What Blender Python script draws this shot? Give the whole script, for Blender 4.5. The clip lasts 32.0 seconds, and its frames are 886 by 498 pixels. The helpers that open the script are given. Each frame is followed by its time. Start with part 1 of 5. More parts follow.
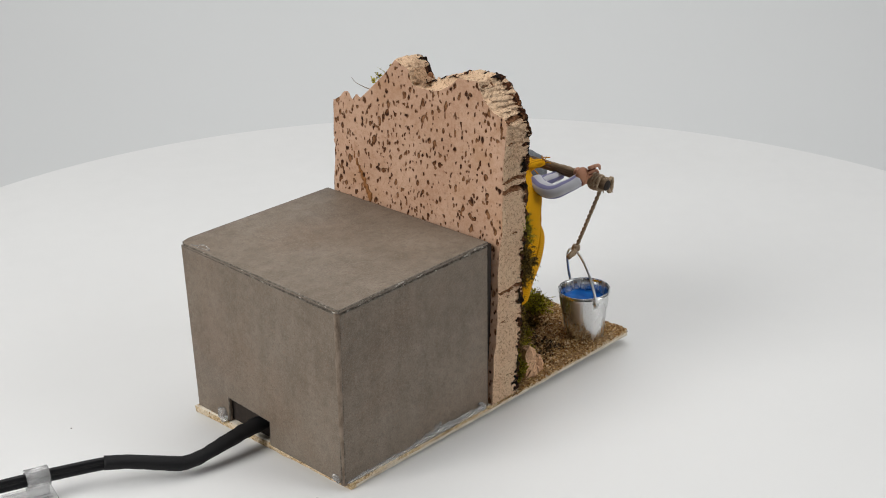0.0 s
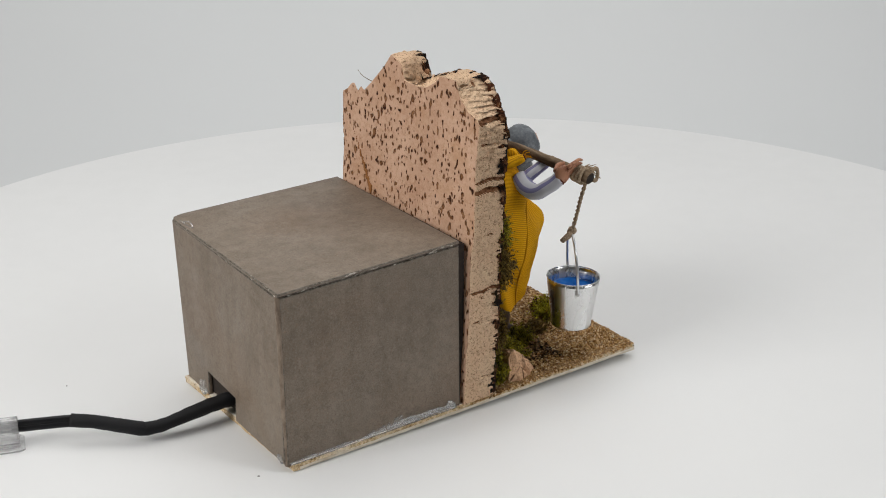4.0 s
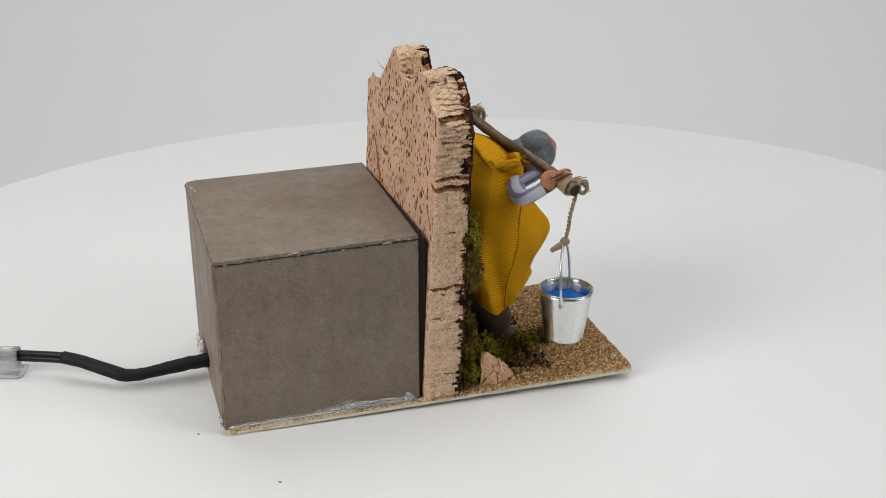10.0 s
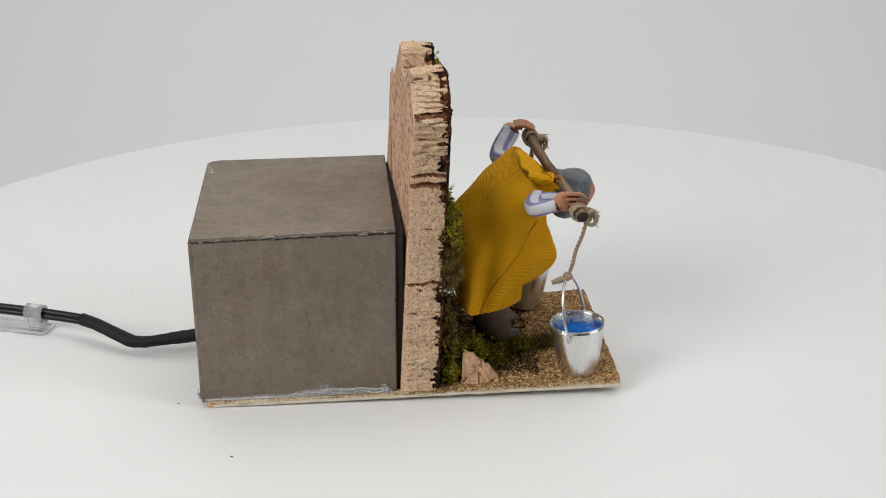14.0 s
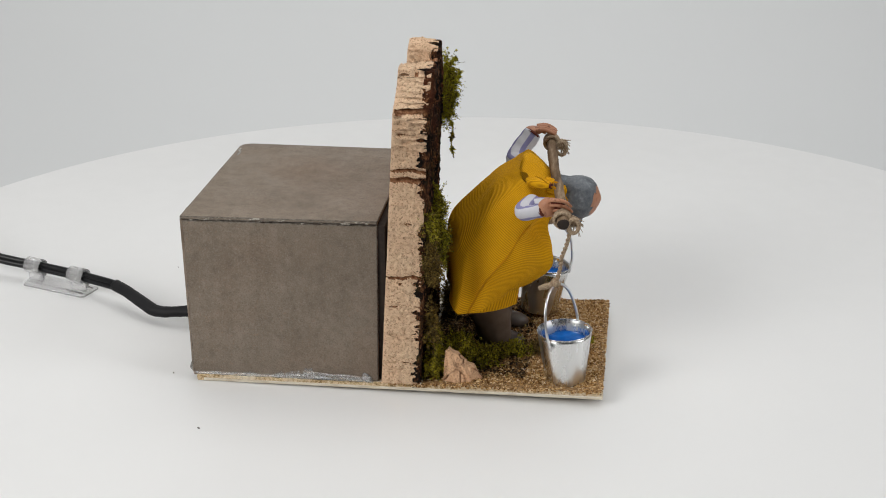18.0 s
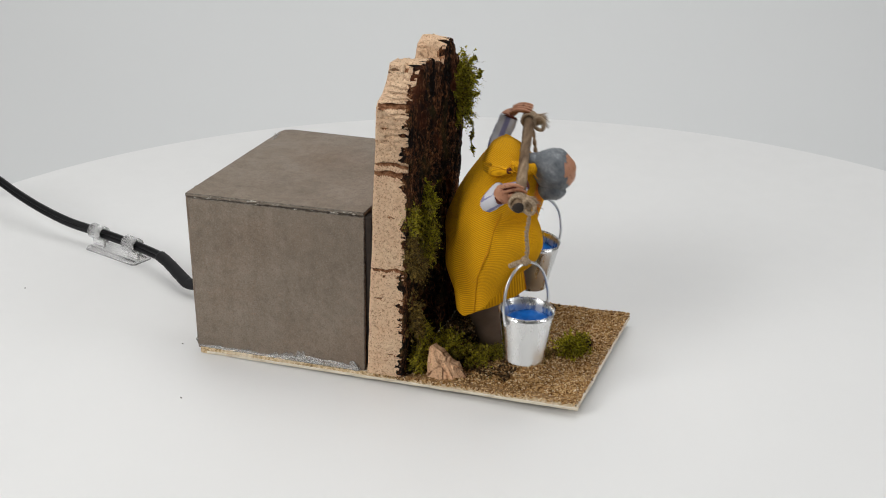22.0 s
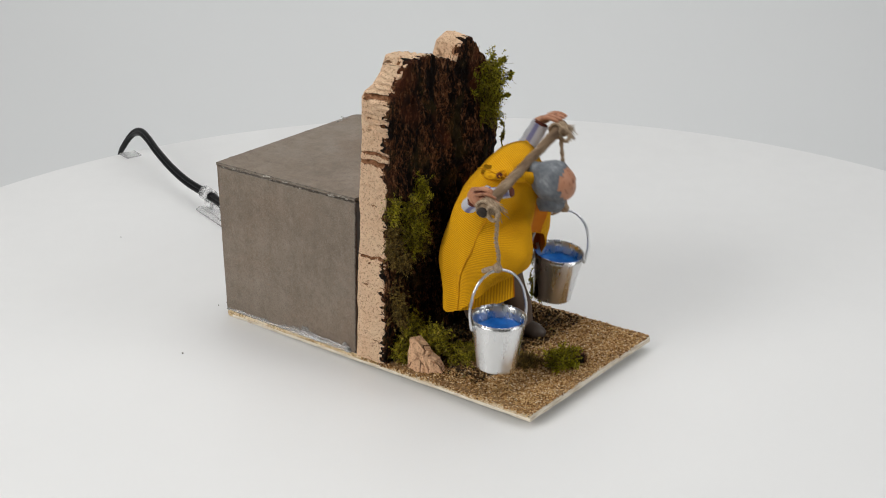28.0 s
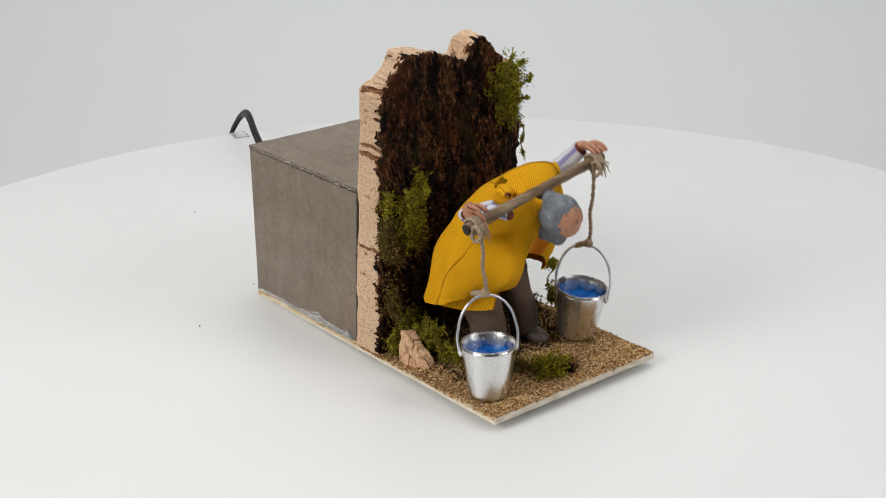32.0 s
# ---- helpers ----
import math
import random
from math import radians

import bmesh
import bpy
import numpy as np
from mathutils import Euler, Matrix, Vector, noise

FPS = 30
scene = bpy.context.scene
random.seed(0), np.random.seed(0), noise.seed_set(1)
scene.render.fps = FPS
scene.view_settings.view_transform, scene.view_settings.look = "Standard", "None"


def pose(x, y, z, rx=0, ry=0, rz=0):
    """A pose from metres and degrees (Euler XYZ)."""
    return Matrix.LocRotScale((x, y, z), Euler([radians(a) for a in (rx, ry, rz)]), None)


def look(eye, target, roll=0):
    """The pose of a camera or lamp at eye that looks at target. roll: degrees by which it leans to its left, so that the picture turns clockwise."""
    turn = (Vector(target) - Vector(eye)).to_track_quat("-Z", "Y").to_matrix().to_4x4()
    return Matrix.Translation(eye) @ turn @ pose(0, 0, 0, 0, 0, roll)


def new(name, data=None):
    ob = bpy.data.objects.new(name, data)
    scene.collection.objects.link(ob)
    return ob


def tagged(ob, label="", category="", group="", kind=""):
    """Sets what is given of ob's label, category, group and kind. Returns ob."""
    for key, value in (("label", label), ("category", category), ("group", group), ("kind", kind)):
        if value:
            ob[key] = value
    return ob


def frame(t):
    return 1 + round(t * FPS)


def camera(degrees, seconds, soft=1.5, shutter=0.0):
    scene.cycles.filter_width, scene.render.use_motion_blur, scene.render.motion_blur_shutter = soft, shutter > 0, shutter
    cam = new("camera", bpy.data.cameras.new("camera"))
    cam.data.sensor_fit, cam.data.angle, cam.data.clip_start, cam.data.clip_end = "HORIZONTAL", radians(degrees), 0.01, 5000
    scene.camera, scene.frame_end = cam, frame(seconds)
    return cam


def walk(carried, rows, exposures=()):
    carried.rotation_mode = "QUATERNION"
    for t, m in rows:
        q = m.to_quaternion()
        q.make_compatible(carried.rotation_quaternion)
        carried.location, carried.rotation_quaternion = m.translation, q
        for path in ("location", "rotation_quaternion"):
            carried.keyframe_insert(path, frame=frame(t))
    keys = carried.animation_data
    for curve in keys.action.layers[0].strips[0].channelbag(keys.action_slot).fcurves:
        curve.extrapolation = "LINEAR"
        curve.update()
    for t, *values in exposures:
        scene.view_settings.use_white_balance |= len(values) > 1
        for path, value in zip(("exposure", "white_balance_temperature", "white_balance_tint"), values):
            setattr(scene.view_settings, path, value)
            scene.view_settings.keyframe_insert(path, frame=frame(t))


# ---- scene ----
EYE = Vector((0.0, -0.74065, 0.37303))
PITCH, YAW = radians(-22.768), radians(-1.4849)
AHEAD = Vector((math.sin(YAW) * math.cos(PITCH), math.cos(YAW) * math.cos(PITCH), math.sin(PITCH)))
cam = camera(32.081, 32.0, soft=1.0, shutter=0.5)
walk(cam, [(0.0, look(EYE, EYE + AHEAD)), (32.0, look(EYE, EYE + AHEAD))], exposures=[(0.0, 0.0), (28.4, 0.0), (28.9, 0.085), (32.0, 0.085)])

# ---- the turning of the table, and the diorama's place on it ----
SPIN = -3.0543                       # degrees a second
PLACE = pose(-0.05776, -0.13787, 0, 0, 0, 49.0526)   # local x: from the box's end to the front, y: to the far side


def turned(t):
    return pose(0, 0, 0, 0, 0, SPIN * t)


# ---- world and lamps: a white photo studio ----
world = bpy.data.worlds.new("studio_air")
scene.world = world
world.use_nodes = True
world.node_tree.nodes["Background"].inputs[0].default_value = (0.9, 0.95, 1.0, 1)
world.node_tree.nodes["Background"].inputs[1].default_value = 0.03


def softbox(name, eye, target, sx, sy, watts, colour):
    lamp = bpy.data.lights.new(name, "AREA")
    lamp.shape, lamp.size, lamp.size_y, lamp.energy, lamp.color = "RECTANGLE", sx, sy, watts, colour
    ob = new(name, lamp)
    ob.matrix_world = look(eye, target)
    return ob


softbox("softbox_overhead", (0.0, 0.62, 2.35), (0.0, 0.62, 0), 2.6, 2.2, 35.2, (1.0, 0.99, 0.98))
softbox("softbox_key", (-1.7, -1.2, 1.3), (0, 0, 0.1), 1.0, 1.2, 37, (1.0, 0.99, 0.975))
softbox("softbox_side", (1.9, -0.6, 1.3), (0, 0, 0.1), 0.9, 1.2, 17, (0.98, 0.99, 1.0))

# ---- materials ----


class Mat:
    """A small builder of node materials."""

    def __init__(self, name, rough=0.6, metal=0.0, spec=0.5):
        self.m = bpy.data.materials.new(name)
        self.m.use_nodes = True
        self.nt = self.m.node_tree
        self.b = self.nt.nodes["Principled BSDF"]
        self.b.inputs["Roughness"].default_value = rough
        self.b.inputs["Metallic"].default_value = metal
        self.b.inputs["Specular IOR Level"].default_value = spec
        self.co = self.nt.nodes.new("ShaderNodeTexCoord").outputs["Object"]

    def node(self, kind, **inputs):
        n = self.nt.nodes.new(kind)
        for k, v in inputs.items():
            s = n.inputs[k.replace("_", " ")] if not k.startswith("i_") else n.inputs[int(k[2:])]
            if isinstance(v, bpy.types.NodeSocket):
                self.nt.links.new(v, s)
            else:
                s.default_value = v
        return n

    def scaled(self, x, y, z, turn=(0, 0, 0)):
        n = self.node("ShaderNodeMapping", Vector=self.co)
        n.inputs["Scale"].default_value = (x, y, z)
        n.inputs["Rotation"].default_value = [radians(a) for a in turn]
        return n.outputs[0]

    def noise(self, scale, detail=4.0, rough=0.55, co=None, dist=0.0):
        n = self.node("ShaderNodeTexNoise", Vector=co or self.co, Scale=scale, Detail=detail, Roughness=rough, Distortion=dist)
        return n.outputs[0]

    def cells(self, scale, co=None, jitter=1.0):
        n = self.node("ShaderNodeTexVoronoi", Vector=co or self.co, Scale=scale, Randomness=jitter)
        return n.outputs["Distance"]

    def ramp(self, fac, *stops):
        n = self.node("ShaderNodeValToRGB", Fac=fac)
        els = n.color_ramp.elements
        while len(els) < len(stops):
            els.new(0.5)
        for e, (p, c) in zip(els, stops):
            e.position = p
            e.color = (*c, 1) if isinstance(c, tuple) else (c, c, c, 1)
        return n.outputs[0]

    def mix(self, fac, a, b, mode="MIX"):
        n = self.nt.nodes.new("ShaderNodeMix")
        n.data_type, n.blend_type = "RGBA", mode
        for s, v in ((n.inputs[0], fac), (n.inputs[6], a), (n.inputs[7], b)):
            if isinstance(v, bpy.types.NodeSocket):
                self.nt.links.new(v, s)
            else:
                s.default_value = (*v, 1) if isinstance(v, tuple) else v
        return n.outputs[2]

    def math(self, op, a, b=0.0):
        n = self.nt.nodes.new("ShaderNodeMath")
        n.operation = op
        for s, v in zip(n.inputs, (a, b)):
            if isinstance(v, bpy.types.NodeSocket):
                self.nt.links.new(v, s)
            else:
                s.default_value = v
        return n.outputs[0]

    def colour(self, c):
        if isinstance(c, bpy.types.NodeSocket):
            self.nt.links.new(c, self.b.inputs["Base Color"])
        else:
            self.b.inputs["Base Color"].default_value = (*c, 1)
        return self

    def gloss(self, r):
        self.nt.links.new(r, self.b.inputs["Roughness"])
        return self

    def bump(self, height, strength=0.5, mm=0.3):
        n = self.node("ShaderNodeBump", Height=height, Strength=strength, Distance=mm * 0.001)
        self.nt.links.new(n.outputs[0], self.b.inputs["Normal"])
        return self

    def rand(self):
        return self.nt.nodes.new("ShaderNodeObjectInfo").outputs["Random"]

    def island(self):
        return self.nt.nodes.new("ShaderNodeNewGeometry").outputs["Random Per Island"]


def make_table_white():
    a = Mat("matte_white_laminate", 0.42, spec=0.35)
    n = a.noise(9, 3)
    a.colour(a.mix(n, (0.74, 0.742, 0.738), (0.77, 0.772, 0.764)))
    return a.gloss(a.ramp(a.noise(60, 3), (0.3, 0.38), (0.7, 0.5))).m


def make_backdrop():
    a = Mat("pale_grey_backdrop", 0.9, spec=0.1)
    return a.colour(a.mix(a.noise(0.7, 2), (0.685, 0.70, 0.705), (0.73, 0.74, 0.74))).m


def make_studio_paint():
    a = Mat("mid_grey_studio_paint", 0.85, spec=0.2)
    return a.colour(a.mix(a.noise(1.3, 4), (0.17, 0.17, 0.17), (0.22, 0.22, 0.215))).m


def make_card():
    a = Mat("grey_brown_coated_card", 0.62, spec=0.35)
    fine = a.noise(1300, 5, 0.8)
    big = a.noise(24, 5, 0.6)
    streak = a.noise(75, 5, 0.7, co=a.scaled(1, 1, 0.3))
    c = a.mix(a.ramp(big, (0.30, 0.0), (0.70, 1.0)), (0.170, 0.132, 0.097), (0.250, 0.202, 0.155))
    c = a.mix(a.ramp(streak, (0.48, 0.0), (0.74, 0.4)), c, (0.30, 0.25, 0.20))
    c = a.mix(a.ramp(streak, (0.24, 0.5), (0.46, 0.0)), c, (0.115, 0.088, 0.064))
    c = a.mix(a.ramp(a.noise(700, 3, 0.7), (0.57, 0.0), (0.72, 0.55)), c, (0.27, 0.165, 0.105))
    c = a.mix(a.ramp(a.noise(17, 4, 0.6), (0.48, 0.0), (0.66, 0.45)), c, (0.205, 0.138, 0.092))
    mott = a.noise(230, 4, 0.7)
    c = a.mix(a.ramp(mott, (0.32, 0.4), (0.5, 0.0)), c, (0.12, 0.092, 0.068))
    c = a.mix(a.ramp(mott, (0.54, 0.0), (0.7, 0.35)), c, (0.28, 0.235, 0.19))
    c = a.mix(a.ramp(fine, (0.52, 0.0), (0.68, 0.55)), c, (0.31, 0.27, 0.225))
    c = a.mix(a.ramp(fine, (0.34, 0.6), (0.47, 0.0)), c, (0.095, 0.073, 0.055))
    dots = a.ramp(a.cells(210), (0.0, 1.0), (0.10, 0.0))
    keep = a.ramp(a.noise(130, 1), (0.62, 0.0), (0.68, 0.8))
    c = a.mix(a.math("MULTIPLY", dots, keep), c, (0.06, 0.045, 0.034))
    a.gloss(a.ramp(a.noise(60, 4, 0.6), (0.3, 0.42), (0.7, 0.66)))
    return a.colour(c).bump(a.math("ADD", fine, a.math("MULTIPLY", streak, 0.5)), 0.6, 0.22).m


def make_card_fold():
    a = Mat("rubbed_card_fold", 0.7, spec=0.3)
    n = a.noise(300, 5, 0.75, co=a.scaled(1, 1, 0.35))
    c = a.ramp(n, (0.32, (0.12, 0.085, 0.06)), (0.5, (0.225, 0.172, 0.128)), (0.7, (0.31, 0.245, 0.19)))
    return a.colour(c).bump(n, 0.7, 0.3).m


def make_card_edge():
    a = Mat("worn_card_edge", 0.8, spec=0.2)
    n = a.noise(420, 4, 0.7)
    c = a.ramp(n, (0.35, (0.08, 0.064, 0.052)), (0.5, (0.15, 0.13, 0.108)), (0.72, (0.27, 0.24, 0.205)))
    return a.colour(c).bump(n, 0.8, 0.3).m


def make_card_fray():
    a = Mat("frayed_card_fibre", 0.9, spec=0.1)
    n = a.noise(420, 4, 0.7)
    return a.colour(a.ramp(n, (0.35, (0.10, 0.085, 0.07)), (0.5, (0.26, 0.23, 0.19)), (0.64, (0.62, 0.58, 0.52)))).bump(n, 0.8, 0.3).m


def make_cork_cut():
    a = Mat("sawn_pinkish_cork", 0.82, spec=0.2)
    base = a.mix(a.ramp(a.noise(42, 6, 0.65), (0.3, 0.0), (0.7, 1.0)), (0.50, 0.285, 0.180), (0.69, 0.445, 0.310))
    base = a.mix(a.ramp(a.noise(900, 3, 0.7), (0.4, 0.0), (0.8, 0.5)), base, (0.70, 0.49, 0.355))
    co = a.scaled(1.1, 1.1, 0.55)
    wob = a.node("ShaderNodeVectorMath", i_0=co, i_1=(0, 0, 0))
    wob.operation = "ADD"
    nz = a.node("ShaderNodeTexNoise", Vector=co, Scale=260, Detail=2)
    sc = a.node("ShaderNodeVectorMath", i_0=nz.outputs["Color"])
    sc.operation = "SCALE"
    sc.inputs["Scale"].default_value = 0.0015
    a.nt.links.new(sc.outputs[0], wob.inputs[1])
    size = a.noise(240, 1)
    hole1 = a.ramp(a.math("SUBTRACT", a.cells(250, wob.outputs[0]), a.math("MULTIPLY", a.ramp(size, (0.40, 0.0), (0.74, 1.0)), 0.36)), (0.0, 1.0), (0.11, 0.0))
    hole2 = a.ramp(a.math("SUBTRACT", a.cells(480, wob.outputs[0]), a.math("MULTIPLY", a.ramp(a.noise(330, 1), (0.40, 0.0), (0.72, 1.0)), 0.44)), (0.0, 1.0), (0.13, 0.0))
    hole = a.math("MAXIMUM", hole1, hole2)
    base = a.mix(a.ramp(a.noise(420, 5, 0.75), (0.36, 0.55), (0.5, 0.0)), base, (0.47, 0.25, 0.14))
    stain = a.ramp(a.noise(55, 4, 0.6), (0.52, 0.0), (0.75, 0.6))
    c = a.mix(stain, base, (0.48, 0.26, 0.13))
    c = a.mix(a.ramp(hole, (0.0, 0.0), (0.35, 0.9)), c, (0.36, 0.175, 0.085))
    inside = a.ramp(a.noise(210, 3, 0.7), (0.38, (0.040, 0.014, 0.006)), (0.48, (0.15, 0.058, 0.022)), (0.60, (0.32, 0.155, 0.072)))
    c = a.mix(a.ramp(hole, (0.35, 0.0), (0.9, 1.0)), c, inside)
    a.colour(c)
    h = a.math("SUBTRACT", a.math("MULTIPLY", a.noise(1200, 3), 0.15), hole)
    return a.bump(h, 1.0, 1.2).m


def make_cork_side():
    a = Mat("pale_split_cork", 0.85, spec=0.15)
    base = a.mix(a.noise(75, 5, 0.6), (0.87, 0.555, 0.345), (0.95, 0.73, 0.50))
    grain = a.noise(900, 5, 0.8)
    base = a.mix(a.ramp(grain, (0.40, 0.85), (0.47, 0.0)), base, (0.44, 0.225, 0.125))
    base = a.mix(a.ramp(grain, (0.56, 0.0), (0.70, 0.8)), base, (0.96, 0.80, 0.58))
    base = a.mix(a.ramp(a.noise(190, 3, 0.6, co=a.scaled(0.5, 0.5, 1.6)), (0.60, 0.0), (0.74, 0.4)), base, (0.60, 0.33, 0.18))
    line = a.ramp(a.noise(70, 5, 0.7, co=a.scaled(0.4, 0.4, 2.4), dist=0.6), (0.325, 0.9), (0.355, 0.0))
    pocket = a.ramp(a.noise(330, 3, 0.6, co=a.scaled(0.7, 0.7, 1.4)), (0.69, 0.0), (0.74, 0.9))
    d = a.math("MAXIMUM", line, pocket)
    c = a.mix(d, base, (0.17, 0.072, 0.030))
    a.colour(c)
    return a.bump(a.math("SUBTRACT", a.math("MULTIPLY", grain, 1.3), d), 1.0, 1.0).m


def make_cork_rock():
    a = Mat("broken_pinkish_cork", 0.85, spec=0.15)
    c = a.mix(a.noise(160, 5, 0.65), (0.60, 0.345, 0.195), (0.83, 0.55, 0.35))
    c = a.mix(a.ramp(a.noise(900, 3, 0.7), (0.36, 0.6), (0.5, 0.0)), c, (0.28, 0.14, 0.07))
    split = a.node("ShaderNodeTexVoronoi", Vector=a.scaled(1, 1, 0.7, (20, 10, 0)), Scale=95)
    split.feature = "DISTANCE_TO_EDGE"
    vein = a.ramp(split.outputs["Distance"], (0.0, 1.0), (0.05, 0.0))
    vein = a.math("MULTIPLY", vein, a.ramp(a.noise(120, 2), (0.42, 0.0), (0.55, 1.0)))
    c = a.mix(vein, c, (0.14, 0.065, 0.03))
    return a.colour(c).bump(a.math("SUBTRACT", a.noise(500, 4), vein), 0.9, 0.8).m


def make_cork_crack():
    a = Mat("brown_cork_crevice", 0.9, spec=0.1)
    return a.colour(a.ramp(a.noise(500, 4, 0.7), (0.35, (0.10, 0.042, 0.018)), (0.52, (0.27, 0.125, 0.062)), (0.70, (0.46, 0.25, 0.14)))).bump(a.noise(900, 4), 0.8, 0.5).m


def make_bark():
    a = Mat("dark_cork_bark", 0.85, spec=0.15)
    fibre = a.noise(520, 8, 0.85, co=a.scaled(1, 1, 0.5), dist=0.5)
    big = a.noise(95, 6, 0.75, co=a.scaled(1, 1, 0.38), dist=0.3)
    c = a.ramp(fibre, (0.43, (0.003, 0.002, 0.001)), (0.475, (0.026, 0.010, 0.004)), (0.52, (0.11, 0.038, 0.014)), (0.58, (0.27, 0.115, 0.046)), (0.67, (0.50, 0.33, 0.19)))
    c = a.mix(a.ramp(big, (0.46, 0.97), (0.52, 0.0)), c, (0.004, 0.002, 0.0015))
    c = a.mix(a.ramp(a.noise(60, 4), (0.53, 0.0), (0.66, 0.55)), c, (0.070, 0.050, 0.014))
    c = a.mix(a.ramp(a.noise(34, 3), (0.55, 0.0), (0.68, 0.55)), c, (0.16, 0.046, 0.018))
    return a.colour(c).bump(a.math("ADD", fibre, a.math("MULTIPLY", big, 2.0)), 1.0, 1.8).m


def make_ply():
    a = Mat("pale_plywood_skin", 0.8, spec=0.2)
    n = a.noise(240, 5, 0.7, co=a.scaled(0.3, 0.3, 3.0))
    c = a.ramp(n, (0.32, (0.52, 0.42, 0.30)), (0.5, (0.76, 0.68, 0.55)), (0.7, (0.86, 0.82, 0.74)))
    c = a.mix(a.ramp(a.noise(90, 4), (0.55, 0.0), (0.72, 0.5)), c, (0.42, 0.30, 0.19))
    return a.colour(c).bump(n, 0.7, 0.35).m


def make_ply_core():
    a = Mat("gritty_plywood_edge", 0.85, spec=0.15)
    g = a.noise(560, 4, 0.75)
    c = a.ramp(g, (0.34, (0.20, 0.115, 0.05)), (0.45, (0.50, 0.35, 0.18)), (0.56, (0.72, 0.56, 0.36)), (0.7, (0.86, 0.76, 0.58)))
    c = a.mix(a.ramp(a.noise(60, 3), (0.5, 0.0), (0.66, 0.6)), c, (0.80, 0.72, 0.58))
    return a.colour(c).bump(g, 1.0, 0.7).m


def make_soil():
    a = Mat("brown_glued_grit", 0.85, spec=0.2)
    n = a.noise(600, 5, 0.7)
    c = a.ramp(n, (0.3, (0.10, 0.052, 0.020)), (0.5, (0.27, 0.155, 0.068)), (0.7, (0.45, 0.30, 0.155)))
    c = a.mix(a.ramp(a.noise(38, 3), (0.45, 0.0), (0.7, 0.6)), c, (0.10, 0.06, 0.032))
    return a.colour(c).bump(n, 1.0, 0.8).m


def make_grit():
    a = Mat("ground_cork_grit", 0.8, spec=0.2)
    r = a.island()
    c = a.ramp(r, (0.0, (0.10, 0.042, 0.013)), (0.25, (0.27, 0.135, 0.046)), (0.55, (0.47, 0.275, 0.105)), (0.86, (0.63, 0.43, 0.205)), (1.0, (0.76, 0.62, 0.42)))
    return a.colour(c).m


def make_moss(name, lo, hi):
    a = Mat(name, 0.75, spec=0.25)
    c = a.ramp(a.island(), (0.0, lo), (0.10, (0.085, 0.045, 0.012)), (0.2, lo), (0.55, hi), (0.9, (hi[0] * 1.7, hi[1] * 1.6, hi[2] * 1.2)), (1.0, (0.34, 0.26, 0.08)))
    c = a.mix(a.ramp(a.noise(110, 3), (0.56, 0.0), (0.72, 0.6)), c, (0.095, 0.055, 0.016))
    return a.colour(c).m


def make_cloth():
    a = Mat("yellow_ribbed_cloth", 0.88, spec=0.12)
    uv = a.nt.nodes.new("ShaderNodeTexCoord").outputs["UV"]
    turn = a.node("ShaderNodeMapping", Vector=uv)
    turn.inputs["Rotation"].default_value = (0, 0, radians(17))
    w = a.node("ShaderNodeTexWave", Vector=turn.outputs[0], Scale=0.27, Distortion=0.35, Detail=1.0)
    w.inputs["Detail Scale"].default_value = 0.4
    w.bands_direction = "Y"
    thread = a.node("ShaderNodeTexWave", Vector=turn.outputs[0], Scale=0.36, Distortion=1.2, Detail=1.0)
    thread.bands_direction = "X"
    ribs = a.math("MULTIPLY", w.outputs["Fac"], a.math("ADD", a.math("MULTIPLY", thread.outputs["Fac"], 0.35), 0.65))
    weave = a.noise(2600, 2, 0.8)
    c = a.mix(a.noise(60, 3), (0.72, 0.345, 0.004), (0.82, 0.420, 0.006))
    c = a.mix(a.ramp(ribs, (0.0, 0.8), (0.5, 0.0)), c, (0.44, 0.165, 0.002))
    c = a.mix(a.math("MULTIPLY", weave, 0.2), c, (0.80, 0.46, 0.03))
    return a.colour(c).bump(a.math("ADD", ribs, a.math("MULTIPLY", weave, 0.8)), 0.6, 0.35).m


def make_inner_cloth():
    a = Mat("orange_inner_cloth", 0.9, spec=0.1)
    return a.colour(a.mix(a.noise(200, 3), (0.45, 0.12, 0.01), (0.58, 0.19, 0.015))).m


def make_stripes():
    a = Mat("white_cotton_with_blue_stripes", 0.9, spec=0.1)
    uv = a.nt.nodes.new("ShaderNodeTexCoord").outputs["UV"]
    w = a.node("ShaderNodeTexWave", Vector=uv, Scale=0.58, Distortion=0.5, Detail=1)
    w.bands_direction = "X"
    s = a.ramp(w.outputs["Fac"], (0.62, 0.0), (0.76, 0.9))
    c = a.mix(s, a.mix(a.noise(150, 3), (0.48, 0.48, 0.53), (0.64, 0.64, 0.67)), (0.20, 0.19, 0.36))
    return a.colour(c).bump(a.noise(1800, 3), 0.4, 0.2).m


def make_skin():
    a = Mat("painted_tan_clay", 0.5, spec=0.4)
    c = a.mix(a.noise(160, 5), (0.33, 0.125, 0.060), (0.60, 0.305, 0.180))
    c = a.mix(a.ramp(a.noise(420, 3), (0.55, 0.0), (0.70, 0.8)), c, (0.16, 0.055, 0.028))
    return a.colour(c).bump(a.noise(500, 4), 0.4, 0.3).m


def make_hair():
    a = Mat("painted_grey_clay", 0.48, spec=0.4)
    n = a.noise(230, 5, 0.65)
    c = a.ramp(n, (0.3, (0.075, 0.082, 0.095)), (0.55, (0.15, 0.165, 0.18)), (0.75, (0.30, 0.31, 0.32)))
    return a.colour(c).bump(n, 0.8, 0.7).m


